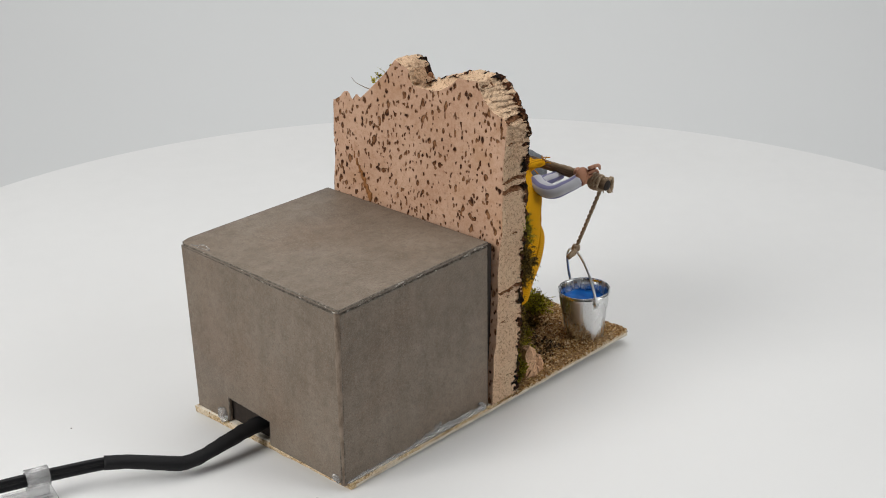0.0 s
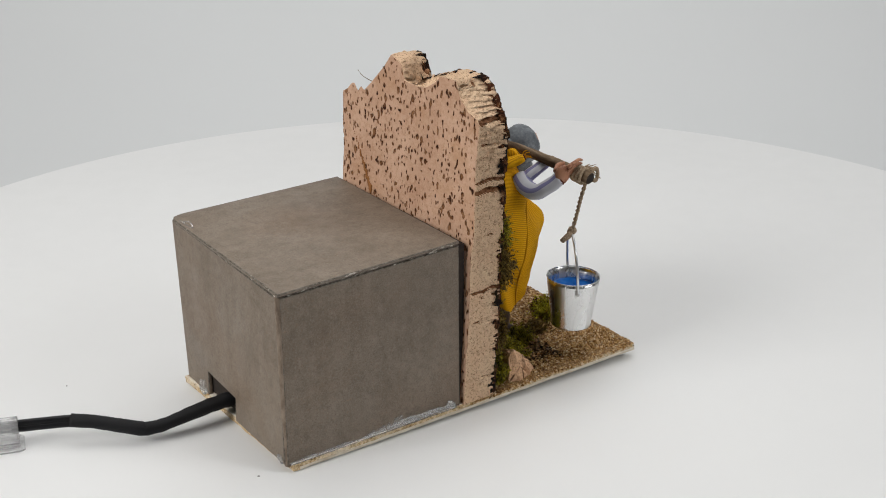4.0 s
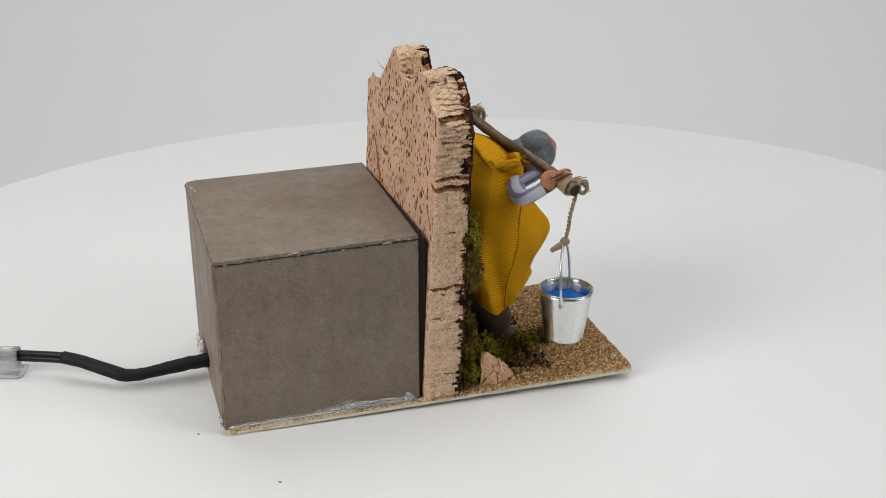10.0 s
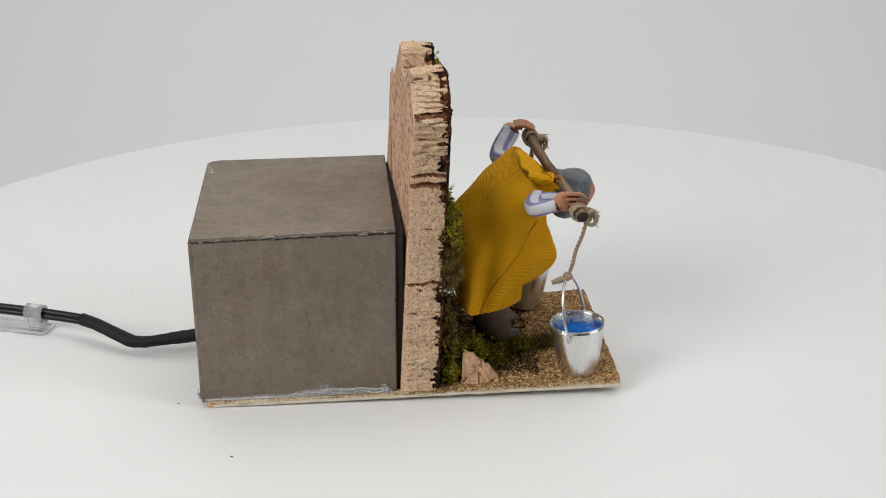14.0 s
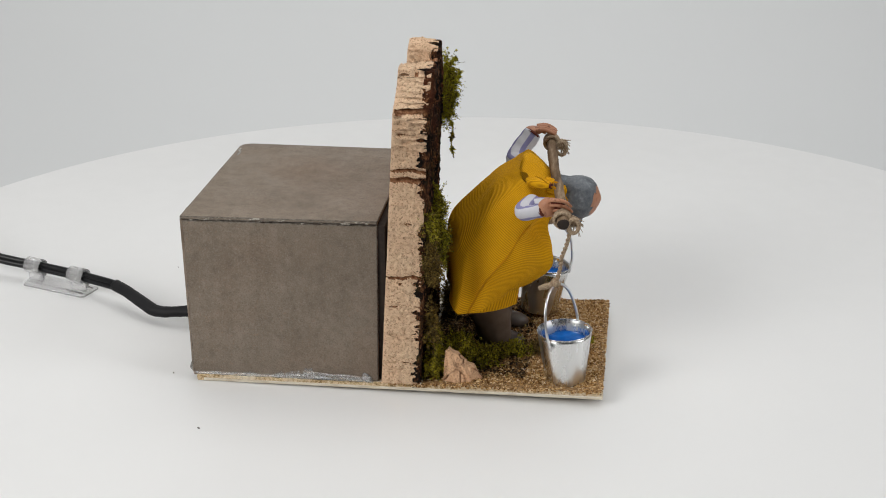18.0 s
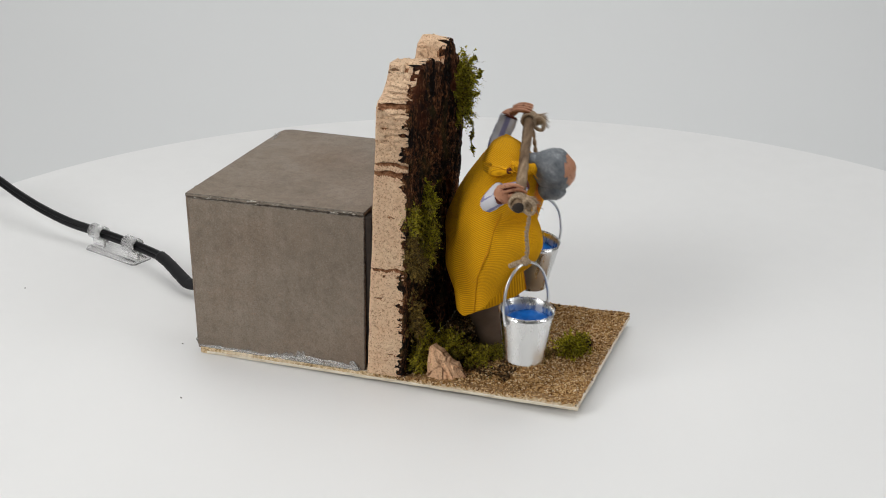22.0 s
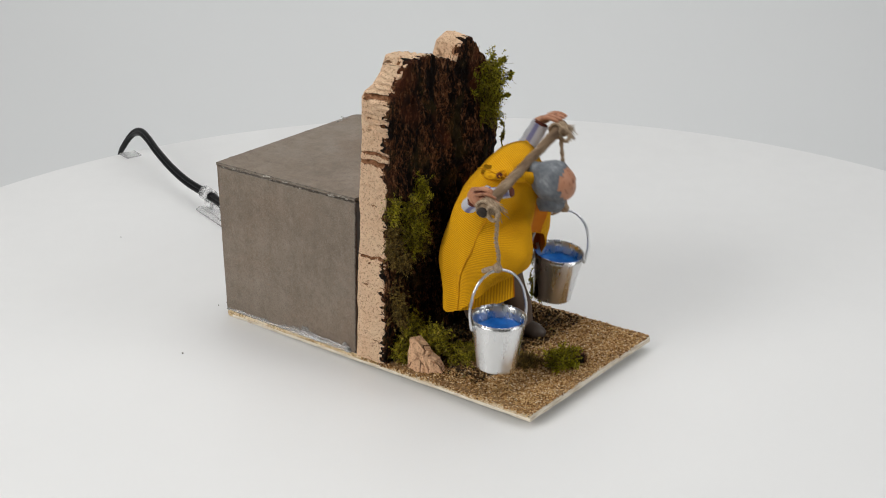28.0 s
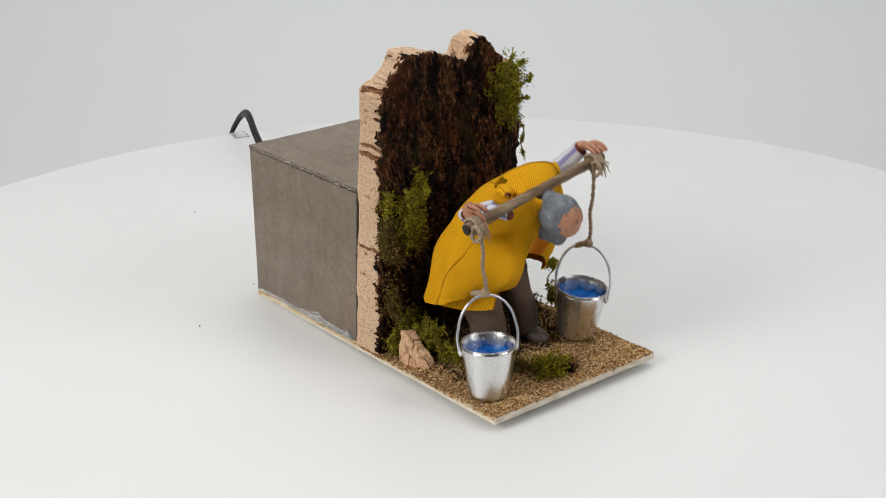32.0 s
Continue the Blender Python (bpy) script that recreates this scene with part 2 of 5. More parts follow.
def make_trouser():
    a = Mat("taupe_painted_trousers", 0.7, spec=0.25)
    return a.colour(a.mix(a.noise(140, 4), (0.080, 0.051, 0.034), (0.165, 0.115, 0.082))).bump(a.noise(600, 3), 0.3, 0.3).m


def make_boot():
    a = Mat("dark_painted_boot", 0.5)
    return a.colour(a.mix(a.noise(200, 3), (0.05, 0.036, 0.027), (0.11, 0.082, 0.064))).m


def make_pole():
    a = Mat("weathered_twig", 0.8, spec=0.2)
    n = a.noise(260, 6, 0.7, co=a.scaled(1, 0.12, 1))
    c = a.ramp(n, (0.3, (0.05, 0.029, 0.017)), (0.5, (0.18, 0.118, 0.070)), (0.7, (0.34, 0.25, 0.165)))
    return a.colour(c).bump(n, 0.8, 0.5).m


def make_dark_end_and_fill():
    a = Mat("dark_sawn_twig_end_and_gap_fill", 0.9)
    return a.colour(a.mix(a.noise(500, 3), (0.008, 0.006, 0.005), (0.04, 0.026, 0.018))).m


def make_rope():
    a = Mat("jute_twine", 0.9, spec=0.1)
    n = a.noise(1400, 4, 0.7)
    return a.colour(a.ramp(n, (0.3, (0.16, 0.105, 0.062)), (0.5, (0.36, 0.265, 0.175)), (0.72, (0.58, 0.47, 0.345)))).bump(n, 0.8, 0.25).m


def make_tin():
    a = Mat("bright_tinned_steel", 0.24, metal=1.0)
    n = a.noise(160, 4, co=a.scaled(1, 1, 0.3))
    a.colour(a.mix(n, (0.66, 0.66, 0.66), (0.80, 0.80, 0.79)))
    return a.gloss(a.ramp(n, (0.3, 0.16), (0.7, 0.36))).m


def make_wire():
    a = Mat("polished_steel_wire", 0.3, metal=1.0)
    return a.colour((0.75, 0.75, 0.76)).m


def make_water():
    a = Mat("blue_resin_water", 0.4, spec=0.12)
    a.colour(a.mix(a.ramp(a.noise(150, 3), (0.4, 0.0), (0.65, 1.0)), (0.003, 0.085, 0.37), (0.006, 0.14, 0.52)))
    return a.bump(a.noise(160, 2), 0.25, 0.4).m


def make_black(name, rough):
    a = Mat(name, rough, spec=0.25)
    return a.colour(a.mix(a.noise(160, 3), (0.004, 0.004, 0.005), (0.011, 0.011, 0.012))).bump(a.noise(300, 3), 0.25, 0.3).m


def make_clear(name, rough, tint, through_it=0.85):
    a = Mat(name, rough)
    a.b.inputs["Transmission Weight"].default_value = through_it
    a.b.inputs["IOR"].default_value = 1.15
    return a.colour(tint).bump(a.noise(250, 2), 0.2, 0.2).m


WHITE, BACK = make_table_white(), make_backdrop()
CARD, CARD_EDGE, CARD_FRAY, CARD_FOLD = make_card(), make_card_edge(), make_card_fray(), make_card_fold()
STUDIO = make_studio_paint()
CORK_ROCK = make_cork_rock()
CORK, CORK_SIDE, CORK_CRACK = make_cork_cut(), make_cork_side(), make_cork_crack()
BARK, PLY, PLY_CORE = make_bark(), make_ply(), make_ply_core()
SOIL, GRIT = make_soil(), make_grit()
MOSS = make_moss("dry_green_moss", (0.045, 0.042, 0.004), (0.30, 0.265, 0.016))
MOSS_BRIGHT = make_moss("fresh_green_moss", (0.065, 0.062, 0.004), (0.35, 0.325, 0.016))
MOSS_BROWN = make_moss("brownish_moss", (0.035, 0.024, 0.006), (0.17, 0.115, 0.028))
PEAT_AND_SHADE = make_moss("dark_peat_crumbs_and_shade", (0.012, 0.008, 0.004), (0.055, 0.030, 0.012))
CLOTH, INNER_CLOTH, STRIPES, SKIN, HAIR = make_cloth(), make_inner_cloth(), make_stripes(), make_skin(), make_hair()
TROUSER, BOOT, POLE, POLE_END_AND_FILL, ROPE = make_trouser(), make_boot(), make_pole(), make_dark_end_and_fill(), make_rope()
TIN, WIRE, WATER = make_tin(), make_wire(), make_water()
CABLE, SHRINK = make_black("black_rubber_cable", 0.35), make_black("black_shrink_tube", 0.6)
CLEAR, GLUE = make_clear("clear_plastic", 0.2, (0.99, 0.99, 0.99), 0.8), make_clear("milky_hot_glue", 0.2, (0.95, 0.95, 0.94), 0.8)
RESIN = Mat("orange_brown_resin", 0.6).colour((0.30, 0.12, 0.03)).m
DARK_RED = Mat("dark_red_cloth_and_gap_shade", 0.9).colour((0.11, 0.022, 0.010)).m
DUST = Mat("dark_dust").colour((0.12, 0.10, 0.09)).m

# ---- shape helpers: all shapes are written in millimetres ----
MM = 0.001


def mesh_of(name, bm, mats, smooth=True):
    bmesh.ops.scale(bm, vec=(MM, MM, MM), verts=bm.verts)
    bmesh.ops.recalc_face_normals(bm, faces=bm.faces)
    me = bpy.data.meshes.new(name)
    for f in bm.faces:
        f.smooth = smooth
    bm.to_mesh(me)
    bm.free()
    for m in mats if isinstance(mats, (list, tuple)) else [mats]:
        me.materials.append(m)
    return me


def part(name, bm, material, parent, label="", smooth=True):
    ob = new(name, mesh_of(name, bm, material, smooth))
    ob.parent = parent
    if label:
        ob["label"] = label
    return ob


def raw_part(name, verts, faces, material, parent, label="", smooth=False):
    me = bpy.data.meshes.new(name)
    me.from_pydata([(x * MM, y * MM, z * MM) for x, y, z in verts], [], faces)
    me.materials.append(material)
    if smooth:
        me.shade_smooth()
    ob = new(name, me)
    ob.parent = parent
    if label:
        ob["label"] = label
    return ob


def thing(name, label, category, group="", kind=""):
    return tagged(new(name), label, category, group, kind)


def curve_points(pts, n):
    """n points on a smooth line through pts."""
    P = [Vector(p) for p in pts]
    P = [2 * P[0] - P[1]] + P + [2 * P[-1] - P[-2]]
    out, segs = [], len(P) - 3
    for i in range(n):
        s = i / (n - 1) * segs
        k = min(int(s), segs - 1)
        t = s - k
        a, b, c, d = P[k:k + 4]
        out.append(0.5 * (2 * b + (c - a) * t + (2 * a - 5 * b + 4 * c - d) * t * t + (3 * b - a - 3 * c + d) * t ** 3))
    return out


def lerp_list(values, s):
    s = max(0.0, min(1.0, s)) * (len(values) - 1)
    k = min(int(s), len(values) - 2)
    return values[k] + (values[k + 1] - values[k]) * (s - k)


def ring_loft(bm, rings, caps=True, mat=0, closed=False):
    vs = [[bm.verts.new(p) for p in r] for r in rings]
    n = len(vs[0])
    pairs = list(zip(vs, vs[1:])) + ([(vs[-1], vs[0])] if closed else [])
    for a, b in pairs:
        for i in range(n):
            bm.faces.new((a[i], a[(i + 1) % n], b[(i + 1) % n], b[i])).material_index = mat
    if caps and not closed:
        bm.faces.new(vs[0][::-1]).material_index = mat
        bm.faces.new(vs[-1]).material_index = mat
    return vs


def tube(bm, pts, radii, sides=10, n=None, flat=1.0, caps=True, mat=0, rough=0.0, seed=0.0):
    P = curve_points(pts, n) if n else [Vector(p) for p in pts]
    rings, side = [], None
    for i, p in enumerate(P):
        d = (P[min(i + 1, len(P) - 1)] - P[max(i - 1, 0)]).normalized()
        if side is None:
            side = d.cross(Vector((0, 0, 1)) if abs(d.z) < 0.9 else Vector((1, 0, 0))).normalized()
        side = (side - d * side.dot(d)).normalized()
        other = d.cross(side)
        r = lerp_list(radii, i / (len(P) - 1)) if isinstance(radii, (list, tuple)) else radii
        ring = []
        for k in range(sides):
            a = k / sides * math.tau
            q = r * (1 + rough * noise.noise(Vector((p.x * 0.25 + seed, p.y * 0.25 + math.cos(a), p.z * 0.25 + math.sin(a)))))
            ring.append(p + side * math.cos(a) * q + other * math.sin(a) * q * flat)
        rings.append(ring)
    return ring_loft(bm, rings, caps, mat)


def blob(bm, centre, radii, seed=0.0, rough=0.15, freq=0.15, rows=10, cols=14, mat=0, turn=None):
    c, R = Vector(centre), turn or Matrix.Identity(3)
    rings = []
    for i in range(1, rows):
        th = i / rows * math.pi
        ring = []
        for k in range(cols):
            a = k / cols * math.tau
            d = Vector((math.sin(th) * math.cos(a), math.sin(th) * math.sin(a), math.cos(th)))
            q = 1 + rough * noise.noise(Vector((d.x * radii[0], d.y * radii[1], d.z * radii[2])) * freq + Vector((seed, seed * 1.7, 0)))
            ring.append(c + R @ Vector((d.x * radii[0], d.y * radii[1], d.z * radii[2])) * q)
        rings.append(ring)
    return ring_loft(bm, rings, True, mat)


def rope_between(bm, pts, r, turns, n=60, sides=6):
    """Two strands twisted round each other."""
    P = curve_points(pts, n)
    for ph in (0.0, math.pi):
        line = []
        for i, p in enumerate(P):
            d = (P[min(i + 1, n - 1)] - P[max(i - 1, 0)]).normalized()
            s = d.cross(Vector((1, 0.3, 0.1))).normalized()
            o = d.cross(s)
            a = ph + i / (n - 1) * turns * math.tau
            line.append(p + (s * math.cos(a) + o * math.sin(a)) * r * 0.55)
        tube(bm, line, r * 0.62, sides)


def block(bm, lo, hi, bevel=0.4, mat=0):
    got = bmesh.ops.create_cube(bm, size=1)
    vs = got["verts"]
    c = (Vector(lo) + Vector(hi)) / 2
    s = Vector(hi) - Vector(lo)
    for v in vs:
        v.co = Vector((v.co.x * s.x, v.co.y * s.y, v.co.z * s.z)) + c
    es = list({e for v in vs for e in v.link_edges})
    if bevel:
        bmesh.ops.bevel(bm, geom=es, offset=bevel, segments=2, profile=0.5, affect="EDGES")


def profile(pts, x):
    """Straight interpolation in a list of (x, y)."""
    return float(np.interp(x, [p[0] for p in pts], [p[1] for p in pts]))

# ---- the studio ----


def build_studio():
    def slab(name, lo, hi, mat):
        bm = bmesh.new()
        block(bm, [v * 1000 for v in lo], [v * 1000 for v in hi], 0)
        tagged(part(name, bm, mat, None, smooth=False), kind="structure")

    slab("floor", (-3.2, -3.2, -0.95), (3.2, 3.2, -0.85), STUDIO)
    slab("ceiling", (-3.2, -3.2, 2.7), (3.2, 3.2, 2.8), STUDIO)
    slab("wall_west", (-3.3, -3.2, -0.85), (-3.2, 3.2, 2.7), STUDIO)
    slab("wall_east", (3.2, -3.2, -0.85), (3.3, 3.2, 2.7), STUDIO)
    slab("wall_south", (-3.2, -3.3, -0.85), (3.2, -3.2, 2.7), STUDIO)
    slab("wall_north", (-3.2, 3.2, -0.85), (3.2, 3.3, 2.7), STUDIO)
    # the paper sweep behind the table
    bm = bmesh.new()
    path = [(-0.3, -0.34), (1.1, -0.34)] + [(1.1 + 0.7 * math.sin(a), 0.36 - 0.7 * math.cos(a)) for a in np.linspace(0.1, math.pi / 2, 14)] + [(1.8, 1.2), (1.8, 2.2)]
    under = [(y + 0.012, z - 0.012) for y, z in path][::-1]
    ring_loft(bm, [[(x * 1000, y * 1000, z * 1000) for y, z in path + under] for x in (-2.6, 2.6)], True)
    tagged(part("backdrop", bm, BACK, None, "seamless pale grey paper sweep"), kind="structure")


def build_table():
    t = thing("turntable", "round matte white turntable top with a plain edge", "turntable")
    bm = bmesh.new()
    R = 417.6
    sec = [(0.01, 0), (R - 2, 0), (R - 0.6, -0.6), (R, -2), (R, -16), (R - 2, -18), (0.01, -18)]
    ring_loft(bm, [[(r * math.cos(a), r * math.sin(a), z) for a in np.linspace(0, math.tau, 180, endpoint=False)] for r, z in sec], True)
    part("disc", bm, WHITE, t)
    bm = bmesh.new()
    ring_loft(bm, [[(r * math.cos(a), r * math.sin(a), z) for a in np.linspace(0, math.tau, 60, endpoint=False)] for r, z in ((150, -18.5), (150, -60), (210, -70), (220, -338))], True)
    part("pedestal", bm, WHITE, t)
    rnd = random.Random(4)
    bm = bmesh.new()
    base = PLACE
    spots = [(-138, 41, 0.6), (-52, 142, 0.4), (-14.7, 6.4, 0.7), (14.3, -48.8, 0.9)]
    for u, v, r in spots:
        p = base @ Vector((u * MM, v * MM, 0))
        blob(bm, (p.x * 1000, p.y * 1000, 0.15), (r, r * rnd.uniform(0.5, 0.9), 0.35), seed=u, rough=0.6, freq=1.0, rows=4, cols=7)
    d = part("dust_specks", bm, DUST, t, "tiny dark dust grains")
    tagged(d, kind="stuff")
    return t


# ---- the diorama ----
BACK_TOP = [(-1, 150), (0.5, 152), (7, 154), (13, 159), (17, 167), (29, 166), (33, 162), (40, 158), (47.5, 157), (57, 157.5), (60, 165), (68.7, 168), (74, 161), (86, 149), (91, 144.5), (93.5, 146.5), (96.5, 142.5), (99, 146.5), (102, 146), (105, 142.5), (111, 139)]
FRONT_TOP = [(-1, 143), (2, 150), (8, 160.5), (14, 165.5), (20, 167), (30, 166.5), (36, 165), (47, 161), (53, 158), (57, 158), (60, 162), (63, 166.5), (67, 168.5), (70, 166), (76, 160), (81, 155), (86, 146), (90, 134), (98, 118)]


def wall_back(z, v):
    return 97.0 + 0.051 * z - 0.042 * v * min(1.0, z / 90)


def wall_front(z, v):
    return 115.4 + 0.042 * z - 0.066 * max(0.0, v) * min(1.0, 0.35 + z / 90)


def near_edge(z):
    return -1.0 + 0.5 * math.sin(z * 0.11) + 1.1 * noise.noise(Vector((0, 3.1, z * 0.09)))


def far_back(z):
    return 107.5 + 0.03 * (z - 90) + 0.9 * noise.noise(Vector((5, 1.1, z * 0.06)))


def far_front(z):
    return 97.0 + 3.0 * noise.noise(Vector((9, 1.1, z * 0.05)))


def crowded(n):
    """Shares 0 to 1 in n steps, closer together on the steep parts of the ragged top."""
    q = np.linspace(0, 1, 2000)
    v = q * 108
    w = 1 + 6 * np.exp(-((v - 58.5) / 2.6) ** 2) + 5 * np.exp(-((v - 3) / 5.5) ** 2) + 2 * np.exp(-((v - 16) / 3) ** 2) + 1.5 * np.exp(-((v - 76) / 6) ** 2)
    w = np.cumsum(w)
    w = (w - w[0]) / (w[-1] - w[0])
    return [float(x) for x in np.interp(np.linspace(0, 1, n + 1), w, q)]


def layering(p, salt):
    """Thin uneven layers of cork, about -1 to 1, with sharp undersides."""
    z = p.z + 1.5 * noise.noise(Vector((p.x * 0.14, p.y * 0.03, salt))) + 0.5 * noise.noise(Vector((p.x * 0.5, 2, salt)))
    n = math.floor(z / 2.1)
    f = z / 2.1 - n
    size = 0.5 + 0.5 * noise.noise(Vector((p.x * 0.13, n * 7.3, salt)))
    return (1.0 - 2.0 * f * f) * size + 0.5 * noise.noise(Vector((p.x * 0.3, 8, p.z * 1.4)))


def wall_point(a, b, c):
    """a: near to far, b: foot to top, c: back to front, all 0 to 1."""
    v0 = near_edge(b * 150)
    v1 = far_back(b * 140) * (1 - c) + far_front(b * 120) * c
    v = v0 + (v1 - v0) * a
    top = profile(BACK_TOP, v) * (1 - c) + profile(FRONT_TOP, v) * c
    top += 1.0 * math.sin(c * math.pi) * max(0.0, 1 - abs((v - 63.5) / 7.0) ** 3)
    z = 4 + b * (top - 4)
    return Vector((wall_back(z, v) * (1 - c) + wall_front(z, v) * c, v, z))


# cracks across the pale sides: height, half height, depth
CRACKS = [(150.2, 1.2, 1.4), (147.6, 0.5, 0.8), (139, 0.5, 0.9), (133, 0.45, 0.7), (126, 0.4, 0.6), (120.5, 0.9, 1.6), (116.2, 1.5, 2.2), (108, 0.5, 0.8), (101, 0.4, 0.5), (93, 0.6, 0.9), (86, 0.4, 0.6), (74, 0.4, 0.5), (65, 0.8, 1.4), (61.5, 0.6, 1.1), (56, 0.5, 0.9), (49, 0.6, 0.9), (40, 0.35, 0.5), (30, 0.35, 0.4), (16, 0.5, 0.9), (10, 0.4, 0.6), (158, 0.5, 0.9), (163, 0.5, 0.9)]
CRACKS += [(8 + 10.6 * n + 3.0 * math.sin(n * 2.7), 0.3, 0.5 + 0.15 * math.sin(n * 1.9)) for n in range(15)]


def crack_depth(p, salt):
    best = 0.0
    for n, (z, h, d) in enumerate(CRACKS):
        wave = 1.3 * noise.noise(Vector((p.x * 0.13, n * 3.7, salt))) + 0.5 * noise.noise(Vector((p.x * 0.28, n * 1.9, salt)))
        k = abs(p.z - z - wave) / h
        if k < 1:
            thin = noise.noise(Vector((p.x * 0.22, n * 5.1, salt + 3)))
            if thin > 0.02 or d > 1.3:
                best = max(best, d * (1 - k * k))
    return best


def build_wall(diorama):
    NA, NB, NC = 190, 260, 30
    bm = bmesh.new()
    lay, deep = {}, {}
    share = crowded(NA)

    def at(a, b, c):
        key = (round(a * NA), round(b * NB), round(c * NC))
        if key not in lay:
            p = wall_point(share[key[0]], b, c)
            gap = 0.0
            if a < 0.001 or a > 0.999:
                inward = 1 if a < 0.5 else -1
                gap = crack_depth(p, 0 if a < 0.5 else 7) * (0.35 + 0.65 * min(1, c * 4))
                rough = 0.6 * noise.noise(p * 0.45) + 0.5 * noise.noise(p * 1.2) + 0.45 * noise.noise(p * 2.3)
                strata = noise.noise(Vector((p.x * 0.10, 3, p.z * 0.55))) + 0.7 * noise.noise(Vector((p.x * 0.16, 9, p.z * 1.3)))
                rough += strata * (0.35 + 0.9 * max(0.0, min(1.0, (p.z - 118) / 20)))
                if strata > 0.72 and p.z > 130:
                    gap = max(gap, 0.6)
                p.y += inward * (gap + rough * min(1, c * 5) - 0.3)
            if b > 0.999 and c > 0.05:
                rib = noise.noise(Vector((p.x * 0.10, p.y * 0.75, 2)))
                slope = min(1.0, abs(profile(FRONT_TOP, p.y + 1.2) - profile(FRONT_TOP, p.y - 1.2)) / 3.0 + 0.15)
                p.z += (1.6 * noise.noise(Vector((p.x * 0.30, p.y * 0.16, 4))) + 1.2 * rib) * (1.05 - slope) + 0.8 * noise.noise(Vector((p.x * 0.9, p.y * 0.9, 5))) * (1.05 - slope)
                gap = 0.0
                v = p.y
                hollow = 1 - ((p.x - 114) ** 2 / 20 + (v - 55.5) ** 2 / 12)
                if hollow > 0:
                    p.z -= 2.4 * hollow
                    gap = max(gap, 0.35 * hollow)
                pit = noise.noise(Vector((p.x * 0.17, v * 0.15, 9)))
                if pit > 0.35 and 0.12 < c < 0.95 and slope < 0.6:
                    p.z -= 7.0 * (pit - 0.35)
                    gap = max(gap, 1.6 * (pit - 0.35))
                p.z += 0.6 * noise.noise(p * 1.9) * (1.05 - slope)
                steep = profile(FRONT_TOP, v + 1.2) - profile(FRONT_TOP, v - 1.2)
                strata = noise.noise(Vector((p.x * 0.10, 5, p.z * 0.6))) + 0.7 * noise.noise(Vector((p.x * 0.18, 7, p.z * 1.4)))
                # lowest layers get the crevice brown: brown cork lines and painted overhang shade
                flake = layering(p, 5)
                if steep > 1.2 and v < 40:
                    p.y -= 1.2 * flake * min(1.0, c * 4)
                    if flake < -0.62 and c > 0.15:
                        gap = max(gap, 0.6)
                if steep < -1.2:
                    p.y += 0.8 * flake + 0.4 * strata
                if v < 6 and abs(p.z - 150.2 - 0.7 * noise.noise(Vector((p.x * 0.2, 0, 1)))) < 1.3:
                    p.y += 1.3
                    gap = 1.0
                if 55.5 < v < 62:
                    p.y -= 1.6 * flake * min(1.0, c * 5)
                    hole = 1 - ((p.x - 117) ** 2 / 9 + (p.z - 161.5) ** 2 / 3.2)
                    if hole > 0:
                        p.y += 2.5 * hole
                        gap = 1.0
                    elif flake < -0.55 and c > 0.15:
                        gap = max(gap, 0.7)
                if 34 < p.y < 58 and c < 0.8:
                    p.z -= 3.0 * math.sin(c / 0.8 * math.pi)
            lay[key] = bm.verts.new(p)
            deep[lay[key]] = gap
        return lay[key]

    def sheet(n1, n2, f, mat):
        for i in range(n1):
            for j in range(n2):
                q = [f(i, j), f(i + 1, j), f(i + 1, j + 1), f(i, j + 1)]
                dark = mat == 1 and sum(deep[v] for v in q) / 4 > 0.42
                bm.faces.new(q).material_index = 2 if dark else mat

    sheet(NA, NB, lambda i, j: at(i / NA, j / NB, 0), 0)
    sheet(NC, NB, lambda i, j: at(0, j / NB, i / NC), 1)
    sheet(NC, NB, lambda i, j: at(1, j / NB, i / NC), 1)
    sheet(NA, NC, lambda i, j: at(i / NA, 1, j / NC), 1)
    sheet(NA, NC, lambda i, j: at(i / NA, 0, j / NC), 1)
    sheet(NA, NB, lambda i, j: at(i / NA, j / NB, 1), 1)
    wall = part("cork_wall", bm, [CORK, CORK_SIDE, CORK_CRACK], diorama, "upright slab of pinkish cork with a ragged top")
    bm = bmesh.new()
    for k in range(26):
        s = k / 25
        v, z = 98.0 + (82.5 - 98.0) * s + 0.5 * math.sin(k * 2.1), 121 + (93.5 - 121) * s
        w = 0.35 + 1.5 * s
        blob(bm, (wall_back(z, v) - 0.05, v, z), (0.35, w * 0.8, w * 1.1), k, 0.7, 0.6, 5, 8)
    part("resin_streak", bm, RESIN, wall, "orange-brown resin streak across the cork")
    bm = bmesh.new()
    tube(bm, [(108, 88, 147), (105, 93, 149), (103, 96.5, 151), (102, 98.5, 153.5)], [0.25, 0.2, 0.15, 0.08], 5, 14)
    part("dry_fibre", bm, POLE, wall, "thin dry fibre")
    # the rough bark skin on the front
    bm = bmesh.new()
    NA, NB = 190, 230
    share = crowded(NA)
    grid = []
